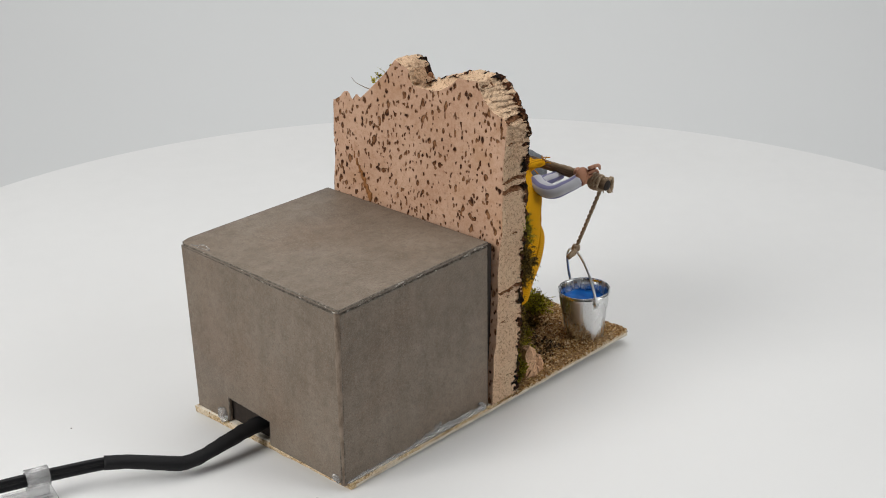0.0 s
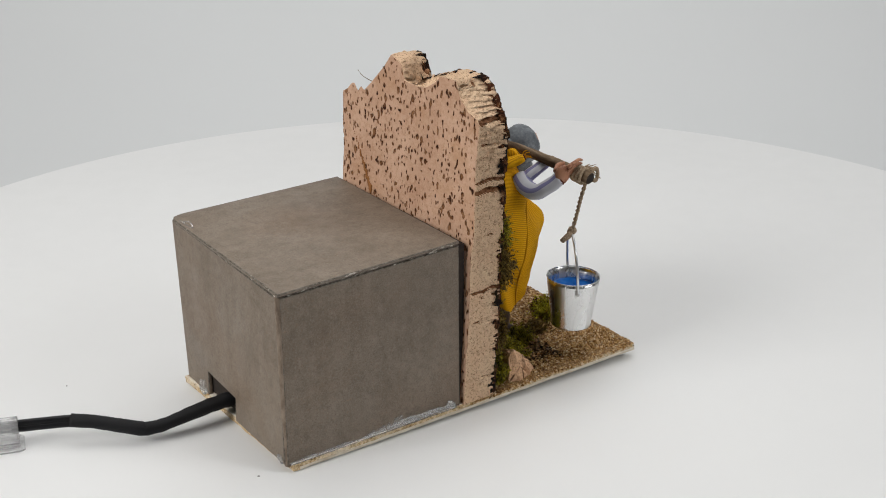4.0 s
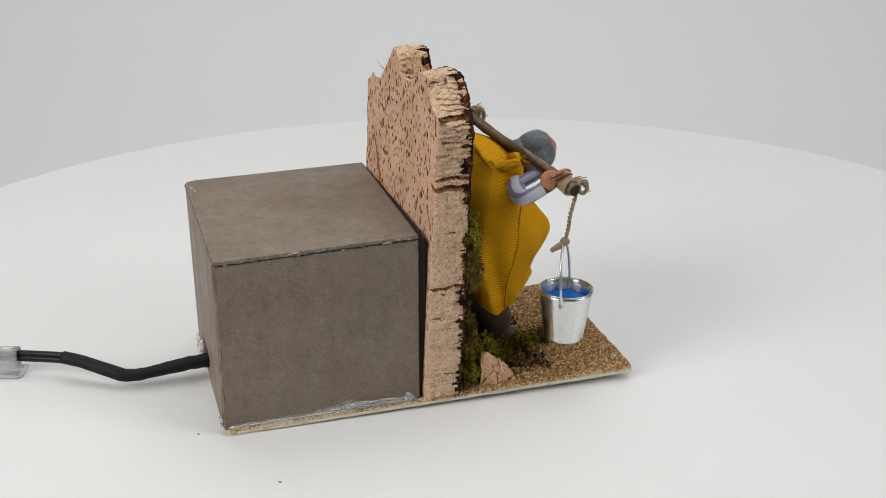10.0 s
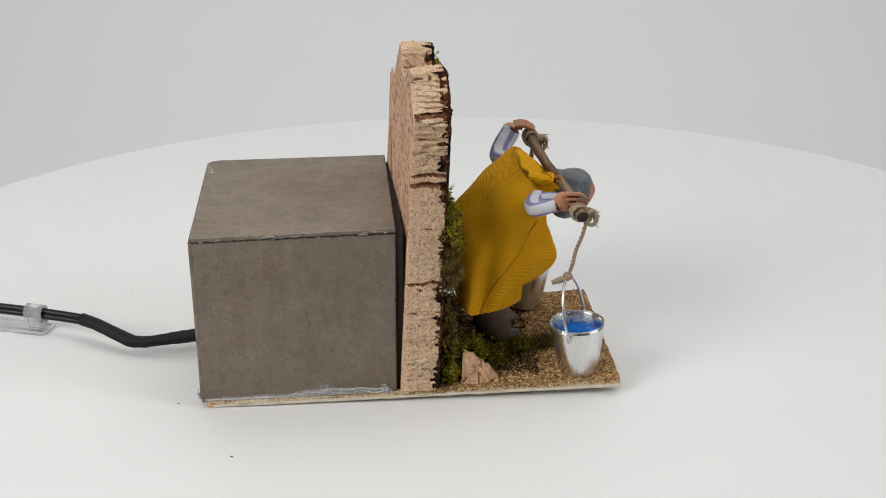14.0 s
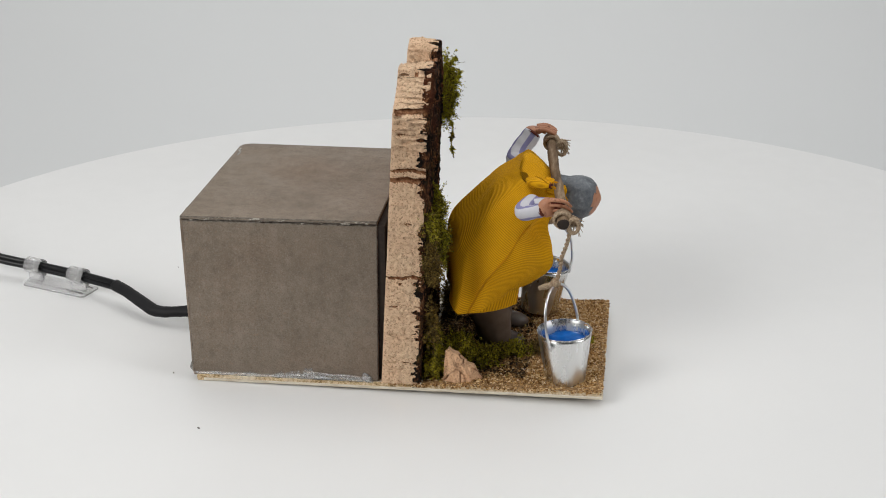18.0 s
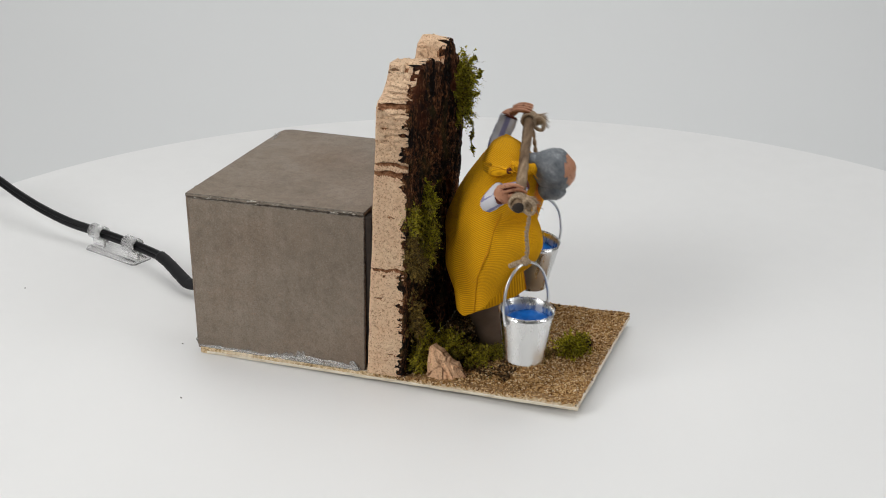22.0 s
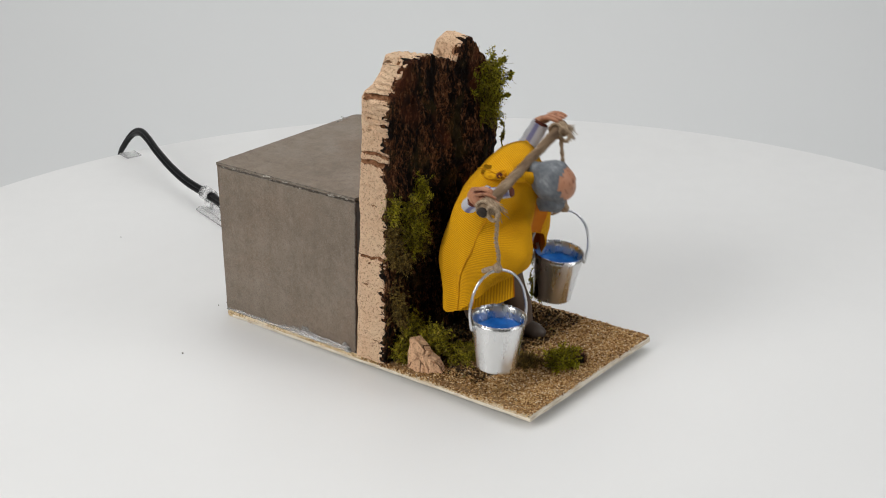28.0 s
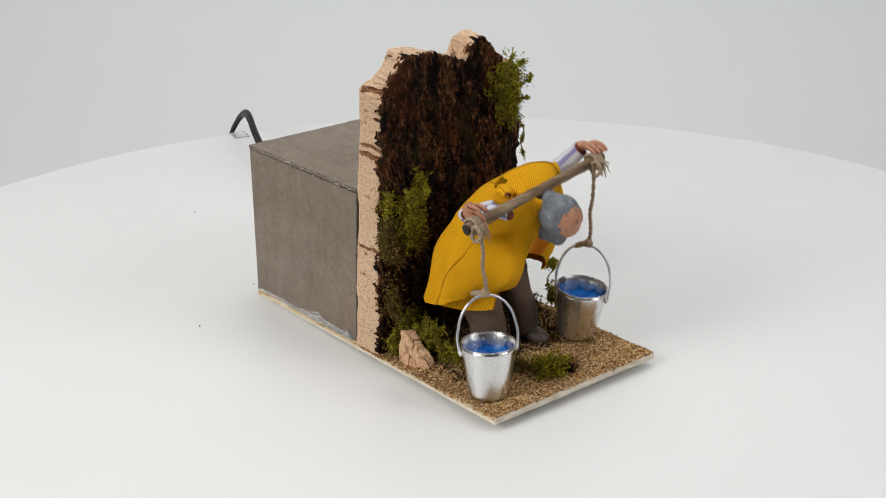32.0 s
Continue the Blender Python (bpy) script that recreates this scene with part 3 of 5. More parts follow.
    for j in range(NB + 1):
        row = []
        for i in range(NA + 1):
            p = wall_point(share[i], j / NB, 1)
            ridge = noise.noise(Vector((p.y * 0.13, p.z * 0.025, 7))) + 0.6 * noise.noise(Vector((p.y * 0.33, p.z * 0.07, 1)))
            fine = noise.noise(Vector((p.y * 0.7, p.z * 0.35, 3))) + 0.35 * noise.noise(Vector((p.y * 1.7, p.z * 1.1, 8)))
            edge = min(1.0, 0.12 + 5.0 * min(share[i], 1 - share[i], (1 - j / NB) * 1.4 + 0.02))
            knob = noise.noise(Vector((p.y * 0.45, p.z * 0.22, 12)))
            split = abs(noise.noise(Vector((p.y * 0.17 + 0.5 * knob, p.z * 0.045, 21))))
            chip = noise.noise(Vector((p.y * 0.9, p.z * 0.6, 31)))
            p.x += max(0.4, 1.2 + (2.0 * abs(ridge) + 1.7 * fine + 1.4 * max(0, knob) + 0.7 * chip - 3.2 * max(0.0, 0.13 - split) / 0.13) * edge)
            if i in (0, NA):
                p.y += (0.2 if i == 0 else -0.2) + 0.9 * fine
            if i < 5 or i > NA - 5:
                p.y += (2.2 * noise.noise(Vector((0, p.z * 0.13, 4))) + 1.3 * noise.noise(Vector((0, p.z * 0.4, 6)))) * (1 if i < 5 else -1)
            if j > NB - 4:
                p.z += 1.8 * noise.noise(Vector((p.y * 0.2, 0, 3))) + 1.2 * noise.noise(Vector((p.y * 0.6, 0, 5)))
            if j == NB:
                p.z += 1.6 * fine - 0.5
            if j > NB - 12 and 22 < p.y < 58:
                p.z -= 0.5 * (j - NB + 12) / 12
            row.append(bm.verts.new(p))
        grid.append(row)
    for j in range(NB):
        for i in range(NA):
            bm.faces.new((grid[j][i], grid[j][i + 1], grid[j + 1][i + 1], grid[j + 1][i]))
    border = [grid[0][i] for i in range(NA + 1)] + [grid[j][NA] for j in range(1, NB + 1)] + [grid[NB][i] for i in range(NA - 1, -1, -1)] + [grid[j][0] for j in range(NB - 1, 0, -1)]
    last = border
    for k in range(1, 6):
        f, row = k / 5, []
        for v in border:
            side = -1 if v.co.y < 8 else (1 if v.co.y > 85 else 0)
            deep = 3.4 + 2.6 * noise.noise(Vector((0, v.co.y * 0.2, v.co.z * 0.14))) + 2.6 * noise.noise(v.co * 0.5) + 1.2 * noise.noise(v.co * 1.3)
            if v.co.z > 120:
                deep += 1.5 + 2.0 * max(0.0, 1 - abs(v.co.y - 62) / 8)
            p = v.co + Vector((-max(2.2, deep) * f, 0, 0))
            p.y += side * (0.9 + 1.0 * noise.noise(p * 0.28) + 0.6 * noise.noise(p * 0.9) - 0.7 * f)
            if v.co.z > 110:
                p.z += 1.2 * noise.noise(p * 0.6) * (1 - f) + 0.6 - 0.4 * f
            row.append(bm.verts.new(p))
        for n in range(len(border)):
            m = (n + 1) % len(border)
            bm.faces.new((last[n], last[m], row[m], row[n]))
        last = row
    part("bark_face", bm, BARK, wall, "rough dark brown bark skin")
    return wall


def leaflets(rng, at, way, size, slim=0.3):
    """Small folded leaves, one for each row of at; corners of their quads."""
    n = len(at)
    side = np.cross(way, rng.normal(size=(n, 3)))
    side /= np.linalg.norm(side, axis=1, keepdims=True)
    fold = np.cross(way, side)
    a = size[:, None]
    mid = at + way * a * 0.45 + fold * a * 0.12
    return np.stack([at, mid + side * a * slim, at + way * a - fold * a * 0.15, mid - side * a * slim], 1).reshape(-1, 3)


def moss_clump(name, parent, centre, size, count, length, mat, seed, droop=0.3, out=(1, 0, 0), label=""):
    """Many short branching stems that stand off a lump, each set with small leaves."""
    rng = np.random.default_rng(seed)
    n, K = int(count * 1.5), 11
    d = rng.normal(size=(n, 3))
    d /= np.linalg.norm(d, axis=1, keepdims=True)
    lump = np.array([0.72 + 1.25 * noise.noise(Vector(v) * 2.8 + Vector((seed, 0, 0))) for v in d])[:, None]
    p = np.array(centre) + d * np.array(size) * rng.random((n, 1)) ** 0.45 * lump
    g = d + np.array(out) * 0.5 + rng.uniform(-0.7, 0.7, (n, 3))
    g /= np.linalg.norm(g, axis=1, keepdims=True)
    ln = length * rng.uniform(0.28, 0.85, (n, 1))
    bend = rng.uniform(-0.5, 0.5, (n, 3)) + np.array((0, 0, -droop))
    s = (np.arange(K) + rng.random((n, K))) / K
    at = p[:, None] + g[:, None] * (ln * s)[..., None] + bend[:, None] * (ln * s * s * 0.7)[..., None]
    way = g[:, None] * 0.7 + rng.normal(size=(n, K, 3)) * 0.75
    way /= np.linalg.norm(way, axis=2, keepdims=True)
    big = rng.uniform(0.6, 1.6, (n, K)) * (1.2 - 0.6 * s)
    verts = leaflets(rng, at.reshape(-1, 3), way.reshape(-1, 3), big.ravel())
    faces = np.arange(len(verts)).reshape(-1, 4)
    return raw_part(name, verts.tolist(), faces.tolist(), mat, parent, label)


def hanging_sprig(parent, pts, mat, seed):
    rng = np.random.default_rng(seed)
    P = np.array(curve_points(pts, 60))
    at = np.repeat(P, 7, axis=0)
    way = rng.normal(size=at.shape) + np.array((0, 0, -0.4))
    way /= np.linalg.norm(way, axis=1, keepdims=True)
    thick = 0.5 + 0.5 * np.sin(np.repeat(np.arange(60), 7) * 0.35 + seed)
    verts = leaflets(rng, at, way, rng.uniform(0.5, 1.5, len(at)) * (0.6 + thick))
    bm = bmesh.new()
    tube(bm, [Vector(p) for p in P[::3]], 0.24, 5)
    for k in range(0, len(verts), 4):
        bm.faces.new([bm.verts.new(q) for q in verts[k:k + 4]])
    part("moss_sprig", bm, mat, parent, "thin hanging moss strand", smooth=False)


def build_board(diorama):
    bm = bmesh.new()
    rnd = random.Random(2)
    L, Wd, T = 209.6, 110.4, 4.2
    edge = []
    n1, n2 = 60, 32
    for i in range(n1):
        edge.append((L * i / n1, 0))
    for i in range(n2):
        edge.append((L, Wd * i / n2))
    for i in range(n1):
        edge.append((L - L * i / n1, Wd))
    for i in range(n2):
        edge.append((0, Wd - Wd * i / n2))
    rings = []
    for z, inset in ((0.0, 0.9), (0.5, 0.2), (T * 0.5, 0.0), (T - 0.5, 0.1), (T, 0.7)):
        ring = []
        for k, (x, y) in enumerate(edge):
            w = 0.5 * noise.noise(Vector((x * 0.12, y * 0.12, z * 0.4))) + 0.3 * noise.noise(Vector((x * 0.9, y * 0.9, z * 2)))
            cx, cy = x - L / 2, y - Wd / 2
            ring.append((L / 2 + cx * (1 - (inset - w) / (L / 2)), Wd / 2 - 0.3 - 1.5 * x / L + (cy + (2.2 * x / L if y > 50 else 0)) * (1 - (inset - w) / (Wd / 2)), z))
        rings.append(ring)
    ring_loft(bm, rings, True)
    bm.faces.ensure_lookup_table()
    for f in bm.faces:
        q = f.calc_center_median()
        if len(f.verts) == 4 and q.z > 2.0 and q.y < 30 and q.x < L - 1:
            f.material_index = 1
        if len(f.verts) == 4 and 1.0 < q.z < 3.5 and q.x < 3:
            f.material_index = 1
    part("base_board", bm, [PLY, PLY_CORE], diorama, "thin raw plywood base board", smooth=False)
    # glued grit in front of the wall
    bm = bmesh.new()
    nx, ny = 60, 66
    grid = []
    for i in range(nx + 1):
        row = []
        for j in range(ny + 1):
            x = 118 + (209.2 - 118) * i / nx
            y = -0.3 - 1.5 * x / L + 0.2 + (Wd - 0.4 + 1.1 * x / L) * j / ny
            e = min(1.0, 0.35 + 9 * min(i / nx + 0.3, 1 - i / nx, j / ny, 1 - j / ny))
            z = 4.32 + e * (0.35 + 0.7 * noise.noise(Vector((x * 0.08, y * 0.08, 0))) + 0.4 * noise.noise(Vector((x * 0.6, y * 0.6, 4))))
            row.append(bm.verts.new((x, y, z)))
        grid.append(row)
    for i in range(nx):
        for j in range(ny):
            bm.faces.new((grid[i][j], grid[i + 1][j], grid[i + 1][j + 1], grid[i][j + 1]))
    part("grit_bed", bm, SOIL, diorama, "layer of brown glued grit")
    verts, faces = [], []
    for i in range(24000):
        x, y = rnd.uniform(117, 209.5), rnd.uniform(-1.6, Wd - 0.2)
        if rnd.random() < 0.12:
            x = rnd.uniform(192, 209.5)
        rim = i > 23300
        if rim:
            x, y = rnd.uniform(100, 209.5), rnd.uniform(-2.2, 0.2)
            if rnd.random() < 0.3:
                x, y = rnd.uniform(0.3, 118), rnd.uniform(107, 108.8)
            if rnd.random() < 0.1:
                x, y = rnd.uniform(-0.2, 1.5), rnd.uniform(0, 107)
        z = rnd.uniform(3.2, 4.3) if rim else 4.6 + 0.7 * noise.noise(Vector((x * 0.08, y * 0.08, 0))) + rnd.uniform(-0.2, 0.5)
        if not rim and min(x - 117, 209 - x, y, Wd - y) < 3:
            z -= 0.6
        s = rnd.uniform(0.34, 0.72)
        k = len(verts)
        R = Euler((rnd.gauss(0, 0.5), rnd.gauss(0, 0.5), rnd.uniform(0, 6))).to_matrix()
        sx, sy, sz = s * rnd.uniform(0.9, 1.9), s, s * rnd.uniform(0.5, 0.85)
        for d in ((sx, 0, 0), (-sx, 0, 0), (0, sy, 0), (0, -sy, 0), (0, 0, sz), (0, 0, -sz)):
            q = R @ Vector(d)
            verts.append((x + q.x, y + q.y, z + q.z))
        faces.extend((k + a, k + b, k + c) for a, b, c in ((0, 2, 4), (2, 1, 4), (1, 3, 4), (3, 0, 4), (2, 0, 5), (1, 2, 5), (3, 1, 5), (0, 3, 5)))
    g = raw_part("loose_grit", verts, faces, GRIT, diorama, "fine tan and brown cork grit")
    tagged(g, kind="stuff")
    # dark peat and bark litter between the wall and the legs, partly painted-in shade
    rng = np.random.default_rng(77)
    n = 5200
    x = 118 + 52 * rng.random(n) ** 1.5
    y = rng.uniform(8, Wd - 4, n)
    at = np.stack([x, y, 5.0 + rng.uniform(-0.2, 0.9, n)], 1)
    way = rng.normal(size=(n, 3)) * np.array((1, 1, 0.5))
    way /= np.linalg.norm(way, axis=1, keepdims=True)
    verts = leaflets(rng, at, way, rng.uniform(0.8, 2.4, n), 0.4)
    g = raw_part("peat_litter", verts.tolist(), np.arange(len(verts)).reshape(-1, 4).tolist(), PEAT_AND_SHADE, diorama, "dark peat and bark litter, partly painted-in shade")
    tagged(g, kind="stuff")


def build_box(diorama):
    box = new("motor_box")
    box.parent = diorama
    box["label"] = "closed grey-brown card box that hides the motor"
    U0, U1, V0, V1, Z0, Z1, T = -2.6, 96.0, 1.2, 112.2, 3.9, 91.0, 2.2

    def panel(name, pts, normal, depth, label=""):
        """A flat card with the given corners, thick towards -normal, worn along its rim."""
        bm = bmesh.new()
        n = Vector(normal)
        f = bm.faces.new([bm.verts.new(p) for p in pts])
        g = bmesh.ops.extrude_face_region(bm, geom=[f])
        for v in g["geom"]:
            if isinstance(v, bmesh.types.BMVert):
                v.co -= n * depth
        bmesh.ops.bevel(bm, geom=bm.edges[:], offset=0.55, segments=2, profile=0.6, affect="EDGES", material=1)
        return part(name, bm, [CARD, CARD_EDGE], box, label)

    H0, H1, HZ = 53.0, 84.0, 17.0
    panel("end_panel", [(U0 - 0.5, V0 + 1.0, Z0), (U0 + 1.2, H0, Z0), (U0 + 1.6, H0, HZ - 1), (U0 + 3.0, H1, HZ), (U0 + 3.0, H1, Z0), (U0 + 4.0, 109.0, Z0), (U0 + 2.6, V1 + 0.6, Z1 - 1.2), (U0 - 1.1, V0 + 1.0, Z1 - 1.9)], (-1, 0, 0), T, "card end with a cut-out for the cable")
    panel("side_panel", [(U0 + 0.6, V0 - 0.2, Z0), (U1 - 0.6, V0 - 1.4, Z0), (U1 - 0.1, V0 + 0.6, Z1 - 1.9), (U0 - 0.2, V0 - 0.2, Z1 - 1.9)], (0, -1, 0), T)
    panel("side_panel", [(U0 + T + 4.3, 108.9, Z0), (U1, V1 - 1.5, Z0), (U1, V1 - 0.8, Z1 - 1.9), (U0 + T + 3.6, V1, Z1 - 1.9)], (0, 1, 0), T)
    panel("back_panel", [(U1 - 1, V0 + T + 0.5, Z0), (U1 - 1, V1 - T - 1, Z0), (U1 - 1, V1 - T - 1, Z1 - 2), (U1 - 1, V0 + T + 0.5, Z1 - 2)], (1, 0, 0), T)
    panel("top_panel", [(U0 - 1.2, V0 - 0.5, Z1 + 0.4), (U1, V0 + 0.4, Z1 + 0.4), (U1, V1 - 0.5, Z1 + 0.4), (U0 + 8.0, V1 + 1.2, Z1 + 0.8), (U0 + 3.6, V1 + 0.6, Z1 + 0.4), (U0 + 1.8, V1 - 2.4, Z1 + 0.2)], (0, 0, 1), 1.8)
    bm = bmesh.new()
    tube(bm, [(U0 + 1.6, V0 + 1.55, 2.9), (U0 + 0.9, V0 + 1.5, 30), (U0 + 0.4, V0 + 1.45, 60), (U0 - 0.1, V0 + 1.45, Z1 - 1.8)], 1.6, 18, 40, rough=0.06)
    part("folded_edge", bm, CARD_FOLD, box, "rubbed upright fold of the card")
    # black block added in the gap by the cork wall; its colour keeps it dark
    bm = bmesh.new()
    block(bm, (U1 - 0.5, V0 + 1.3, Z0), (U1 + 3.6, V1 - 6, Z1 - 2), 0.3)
    part("dark_backing", bm, POLE_END_AND_FILL, box, "black block added to darken the gap between box and cork wall")
    bm = bmesh.new()
    block(bm, (3, 40, 4), (45, 100, 40), 1)
    part("motor", bm, POLE_END_AND_FILL, box, "dark motor seen through the cable opening")
    # torn card fibres along the lid's seam
    rnd = random.Random(8)
    bm = bmesh.new()
    for i in range(64):
        if i % 2:
            p = (rnd.uniform(U0 + 3, U1), V0 - 0.25, Z1 - 1.3 + rnd.uniform(-0.4, 1.6))
            r = (rnd.uniform(0.5, 2.4), 0.35, rnd.uniform(0.15, 0.45))
        else:
            v = rnd.uniform(V0, V1)
            p = (U0 - 1.0 + 3.3 * v / V1, v, Z1 - 1.3 + rnd.uniform(-0.4, 1.6))
            r = (0.35, rnd.uniform(0.5, 2.4), rnd.uniform(0.15, 0.45))
        blob(bm, p, r, i, 0.7, 0.8, 5, 8)
    part("frayed_seam", bm, CARD_FRAY, box, "frayed pale card fibres")
    # hot glue along the foot and on a corner
    def smear(u0, u1, tall, seed):
        """A wrinkled skin of glue between the card's foot and the board."""
        bm = bmesh.new()
        n, rows = int((u1 - u0) * 1.6), 7
        grid = []
        for i in range(n + 1):
            x = u0 + (u1 - u0) * i / n
            h = tall * (0.35 + 0.65 * math.sin(i / n * math.pi) ** 0.7) * (0.75 + 0.8 * noise.noise(Vector((x * 0.16, seed, 0))) + 0.4 * noise.noise(Vector((x * 0.55, seed, 3))))
            foot = V0 - 0.4 - 1.2 * x / U1
            line = []
            for k in range(rows + 1):
                f = k / rows
                w = 0.6 * noise.noise(Vector((x * 0.45, f * 2.5, seed))) + 0.5 * noise.noise(Vector((x * 1.1, f * 4, seed + 5)))
                line.append(bm.verts.new((x, foot - 1.3 * (1 - f) ** 2 + (1 - f) * f * 2.0 * w, 4.3 + max(0.4, h) * f + 0.2 * w)))
            grid.append(line)
        for i in range(n):
            for k in range(rows):
                bm.faces.new((grid[i][k], grid[i + 1][k], grid[i + 1][k + 1], grid[i][k + 1]))
        back = bmesh.ops.extrude_face_region(bm, geom=bm.faces[:])
        for v in back["geom"]:
            if isinstance(v, bmesh.types.BMVert):
                v.co.y += 0.5
        part("glue_smear", bm, GLUE, box, "wrinkled smear of clear hot glue")

    smear(-1.0, 44.0, 1.7, 2.0)
    smear(40.0, 70.0, 4.6, 5.0)
    smear(62.0, 93.0, 3.4, 9.0)
    for k in range(9):
        bm = bmesh.new()
        a = rnd.uniform(38, 74)
        b = min(94, a + rnd.uniform(8, 20))
        z = 5.0 + rnd.uniform(0, 2.6)
        tube(bm, [(a, -0.6, z - 0.4), (a + (b - a) * 0.3, -1.2, z + rnd.uniform(-0.2, 0.8)), (a + (b - a) * 0.7, -1.4, z + rnd.uniform(-0.6, 0.6)), (b, -0.9, z - rnd.uniform(0.2, 1.0))], [0.12, rnd.uniform(0.2, 0.4), rnd.uniform(0.2, 0.4), 0.12], 7, 14, rough=1.0, seed=k * 3.0)
        part("glue_strand", bm, GLUE, box, "drawn strand of clear hot glue")
    bm = bmesh.new()
    blob(bm, (89.5, -0.9, 6.4), (2.6, 1.3, 2.3), 4, 0.6, 0.5)
    part("glue_blob", bm, GLUE, box, "clear lump of hot glue")
    bm = bmesh.new()
    blob(bm, (-0.6, 88, 7.2), (1.6, 3.0, 3.4), 6, 0.6, 0.6)
    part("glue_blob", bm, GLUE, box, "grey lump of hot glue")
    bm = bmesh.new()
    blob(bm, (-3.4, 5.5, 6.0), (1.2, 2.6, 1.9), 2, 0.6, 0.6)
    part("glue_blob", bm, GLUE, box, "grey lump of hot glue")
    bm = bmesh.new()
    tube(bm, [(2, 104, 91.2), (1, 101, 92.2), (1.5, 98, 93.4), (3, 97, 92.2), (1.5, 94, 91.4), (1, 106, 91.4)], 0.3, 5, 40)
    part("glue_thread", bm, GLUE, box, "curled thread of hot glue")
    return box


def build_rock(diorama):
    bm = bmesh.new()
    tall = [(128.5, 3.0, 4), (137, 1.6, 4), (141, 4.4, 4), (140, 13, 4), (131, 14, 4), (128.9, 3.6, 23.2), (131.5, 3.2, 24.4), (134.5, 4.0, 20.2), (139.2, 5.4, 17.0), (138.5, 11, 16), (130.5, 12, 22)]
    low = [(136.5, 2.2, 4), (143.2, 3.0, 4), (149, 8.0, 4), (144, 15, 4), (137, 14, 4), (138.2, 3.6, 15.6), (142.0, 5.2, 14.0), (146.8, 8.0, 8.2), (143, 12, 12), (138, 11, 15)]
    for pts in (tall, low):
        lump = bmesh.new()
        bmesh.ops.convex_hull(lump, input=[lump.verts.new(p) for p in pts])
        bmesh.ops.subdivide_edges(lump, edges=lump.edges[:], cuts=3, use_grid_fill=True)
        for v in lump.verts:
            v.co += Vector((noise.noise(v.co * 0.5), noise.noise(v.co * 0.5 + Vector((9, 0, 0))), noise.noise(v.co * 0.5 + Vector((0, 9, 0))))) * 1.3
            v.co += Vector((noise.noise(v.co * 1.3), noise.noise(v.co * 1.3 + Vector((5, 0, 0))), 0)) * 0.6
        me = bpy.data.meshes.new("lump")
        lump.to_mesh(me)
        lump.free()
        bm.from_mesh(me)
        bpy.data.meshes.remove(me)
    part("cork_rock", bm, CORK_ROCK, diorama, "small broken piece of pale cork", smooth=False)


def build_legs(diorama):
    bm = bmesh.new()
    tube(bm, [(139, 43, 52), (144, 44, 38), (149, 46, 22), (151, 47, 8)], [11, 11, 10, 8.5], 16, 16, rough=0.12)
    part("trouser_leg", bm, TROUSER, diorama, "stiff taupe trouser leg glued to the base")
    bm = bmesh.new()
    tube(bm, [(139, 66, 52), (144, 68, 38), (149, 71, 22), (150, 72, 8)], [11, 9.5, 8, 7.5], 16, 16, rough=0.12, seed=5.0)
    part("trouser_leg", bm, TROUSER, diorama, "stiff taupe trouser leg glued to the base")
    for v in (49, 73):
        bm = bmesh.new()
        blob(bm, (155.5, v, 7.6), (11.0, 6.0, 4.8), v, 0.12, 0.2)
        part("boot", bm, BOOT, diorama, "small dark boot")


RISE = 0.0172                          # the board stands a little higher at its front than at the box's end


def raise_front(d):
    reach = {"cork_wall": 70.0, "cork_rock": 26.0, "trouser_leg": 50.0}
    for ob in d.children_recursive:
        if ob.type != "MESH" or ob.parent.name.startswith("cork_wall"):
            continue
        h = reach.get(ob.name.split(".")[0])
        co = np.empty(len(ob.data.vertices) * 3)
        ob.data.vertices.foreach_get("co", co)
        co = co.reshape(-1, 3)
        share = np.clip(1 - co[:, 2] / (h * MM), 0, 1) if h else 1.0
        co[:, 2] += RISE * np.maximum(co[:, 0], 0) * share
        ob.data.vertices.foreach_set("co", co.ravel())
        ob.data.update()


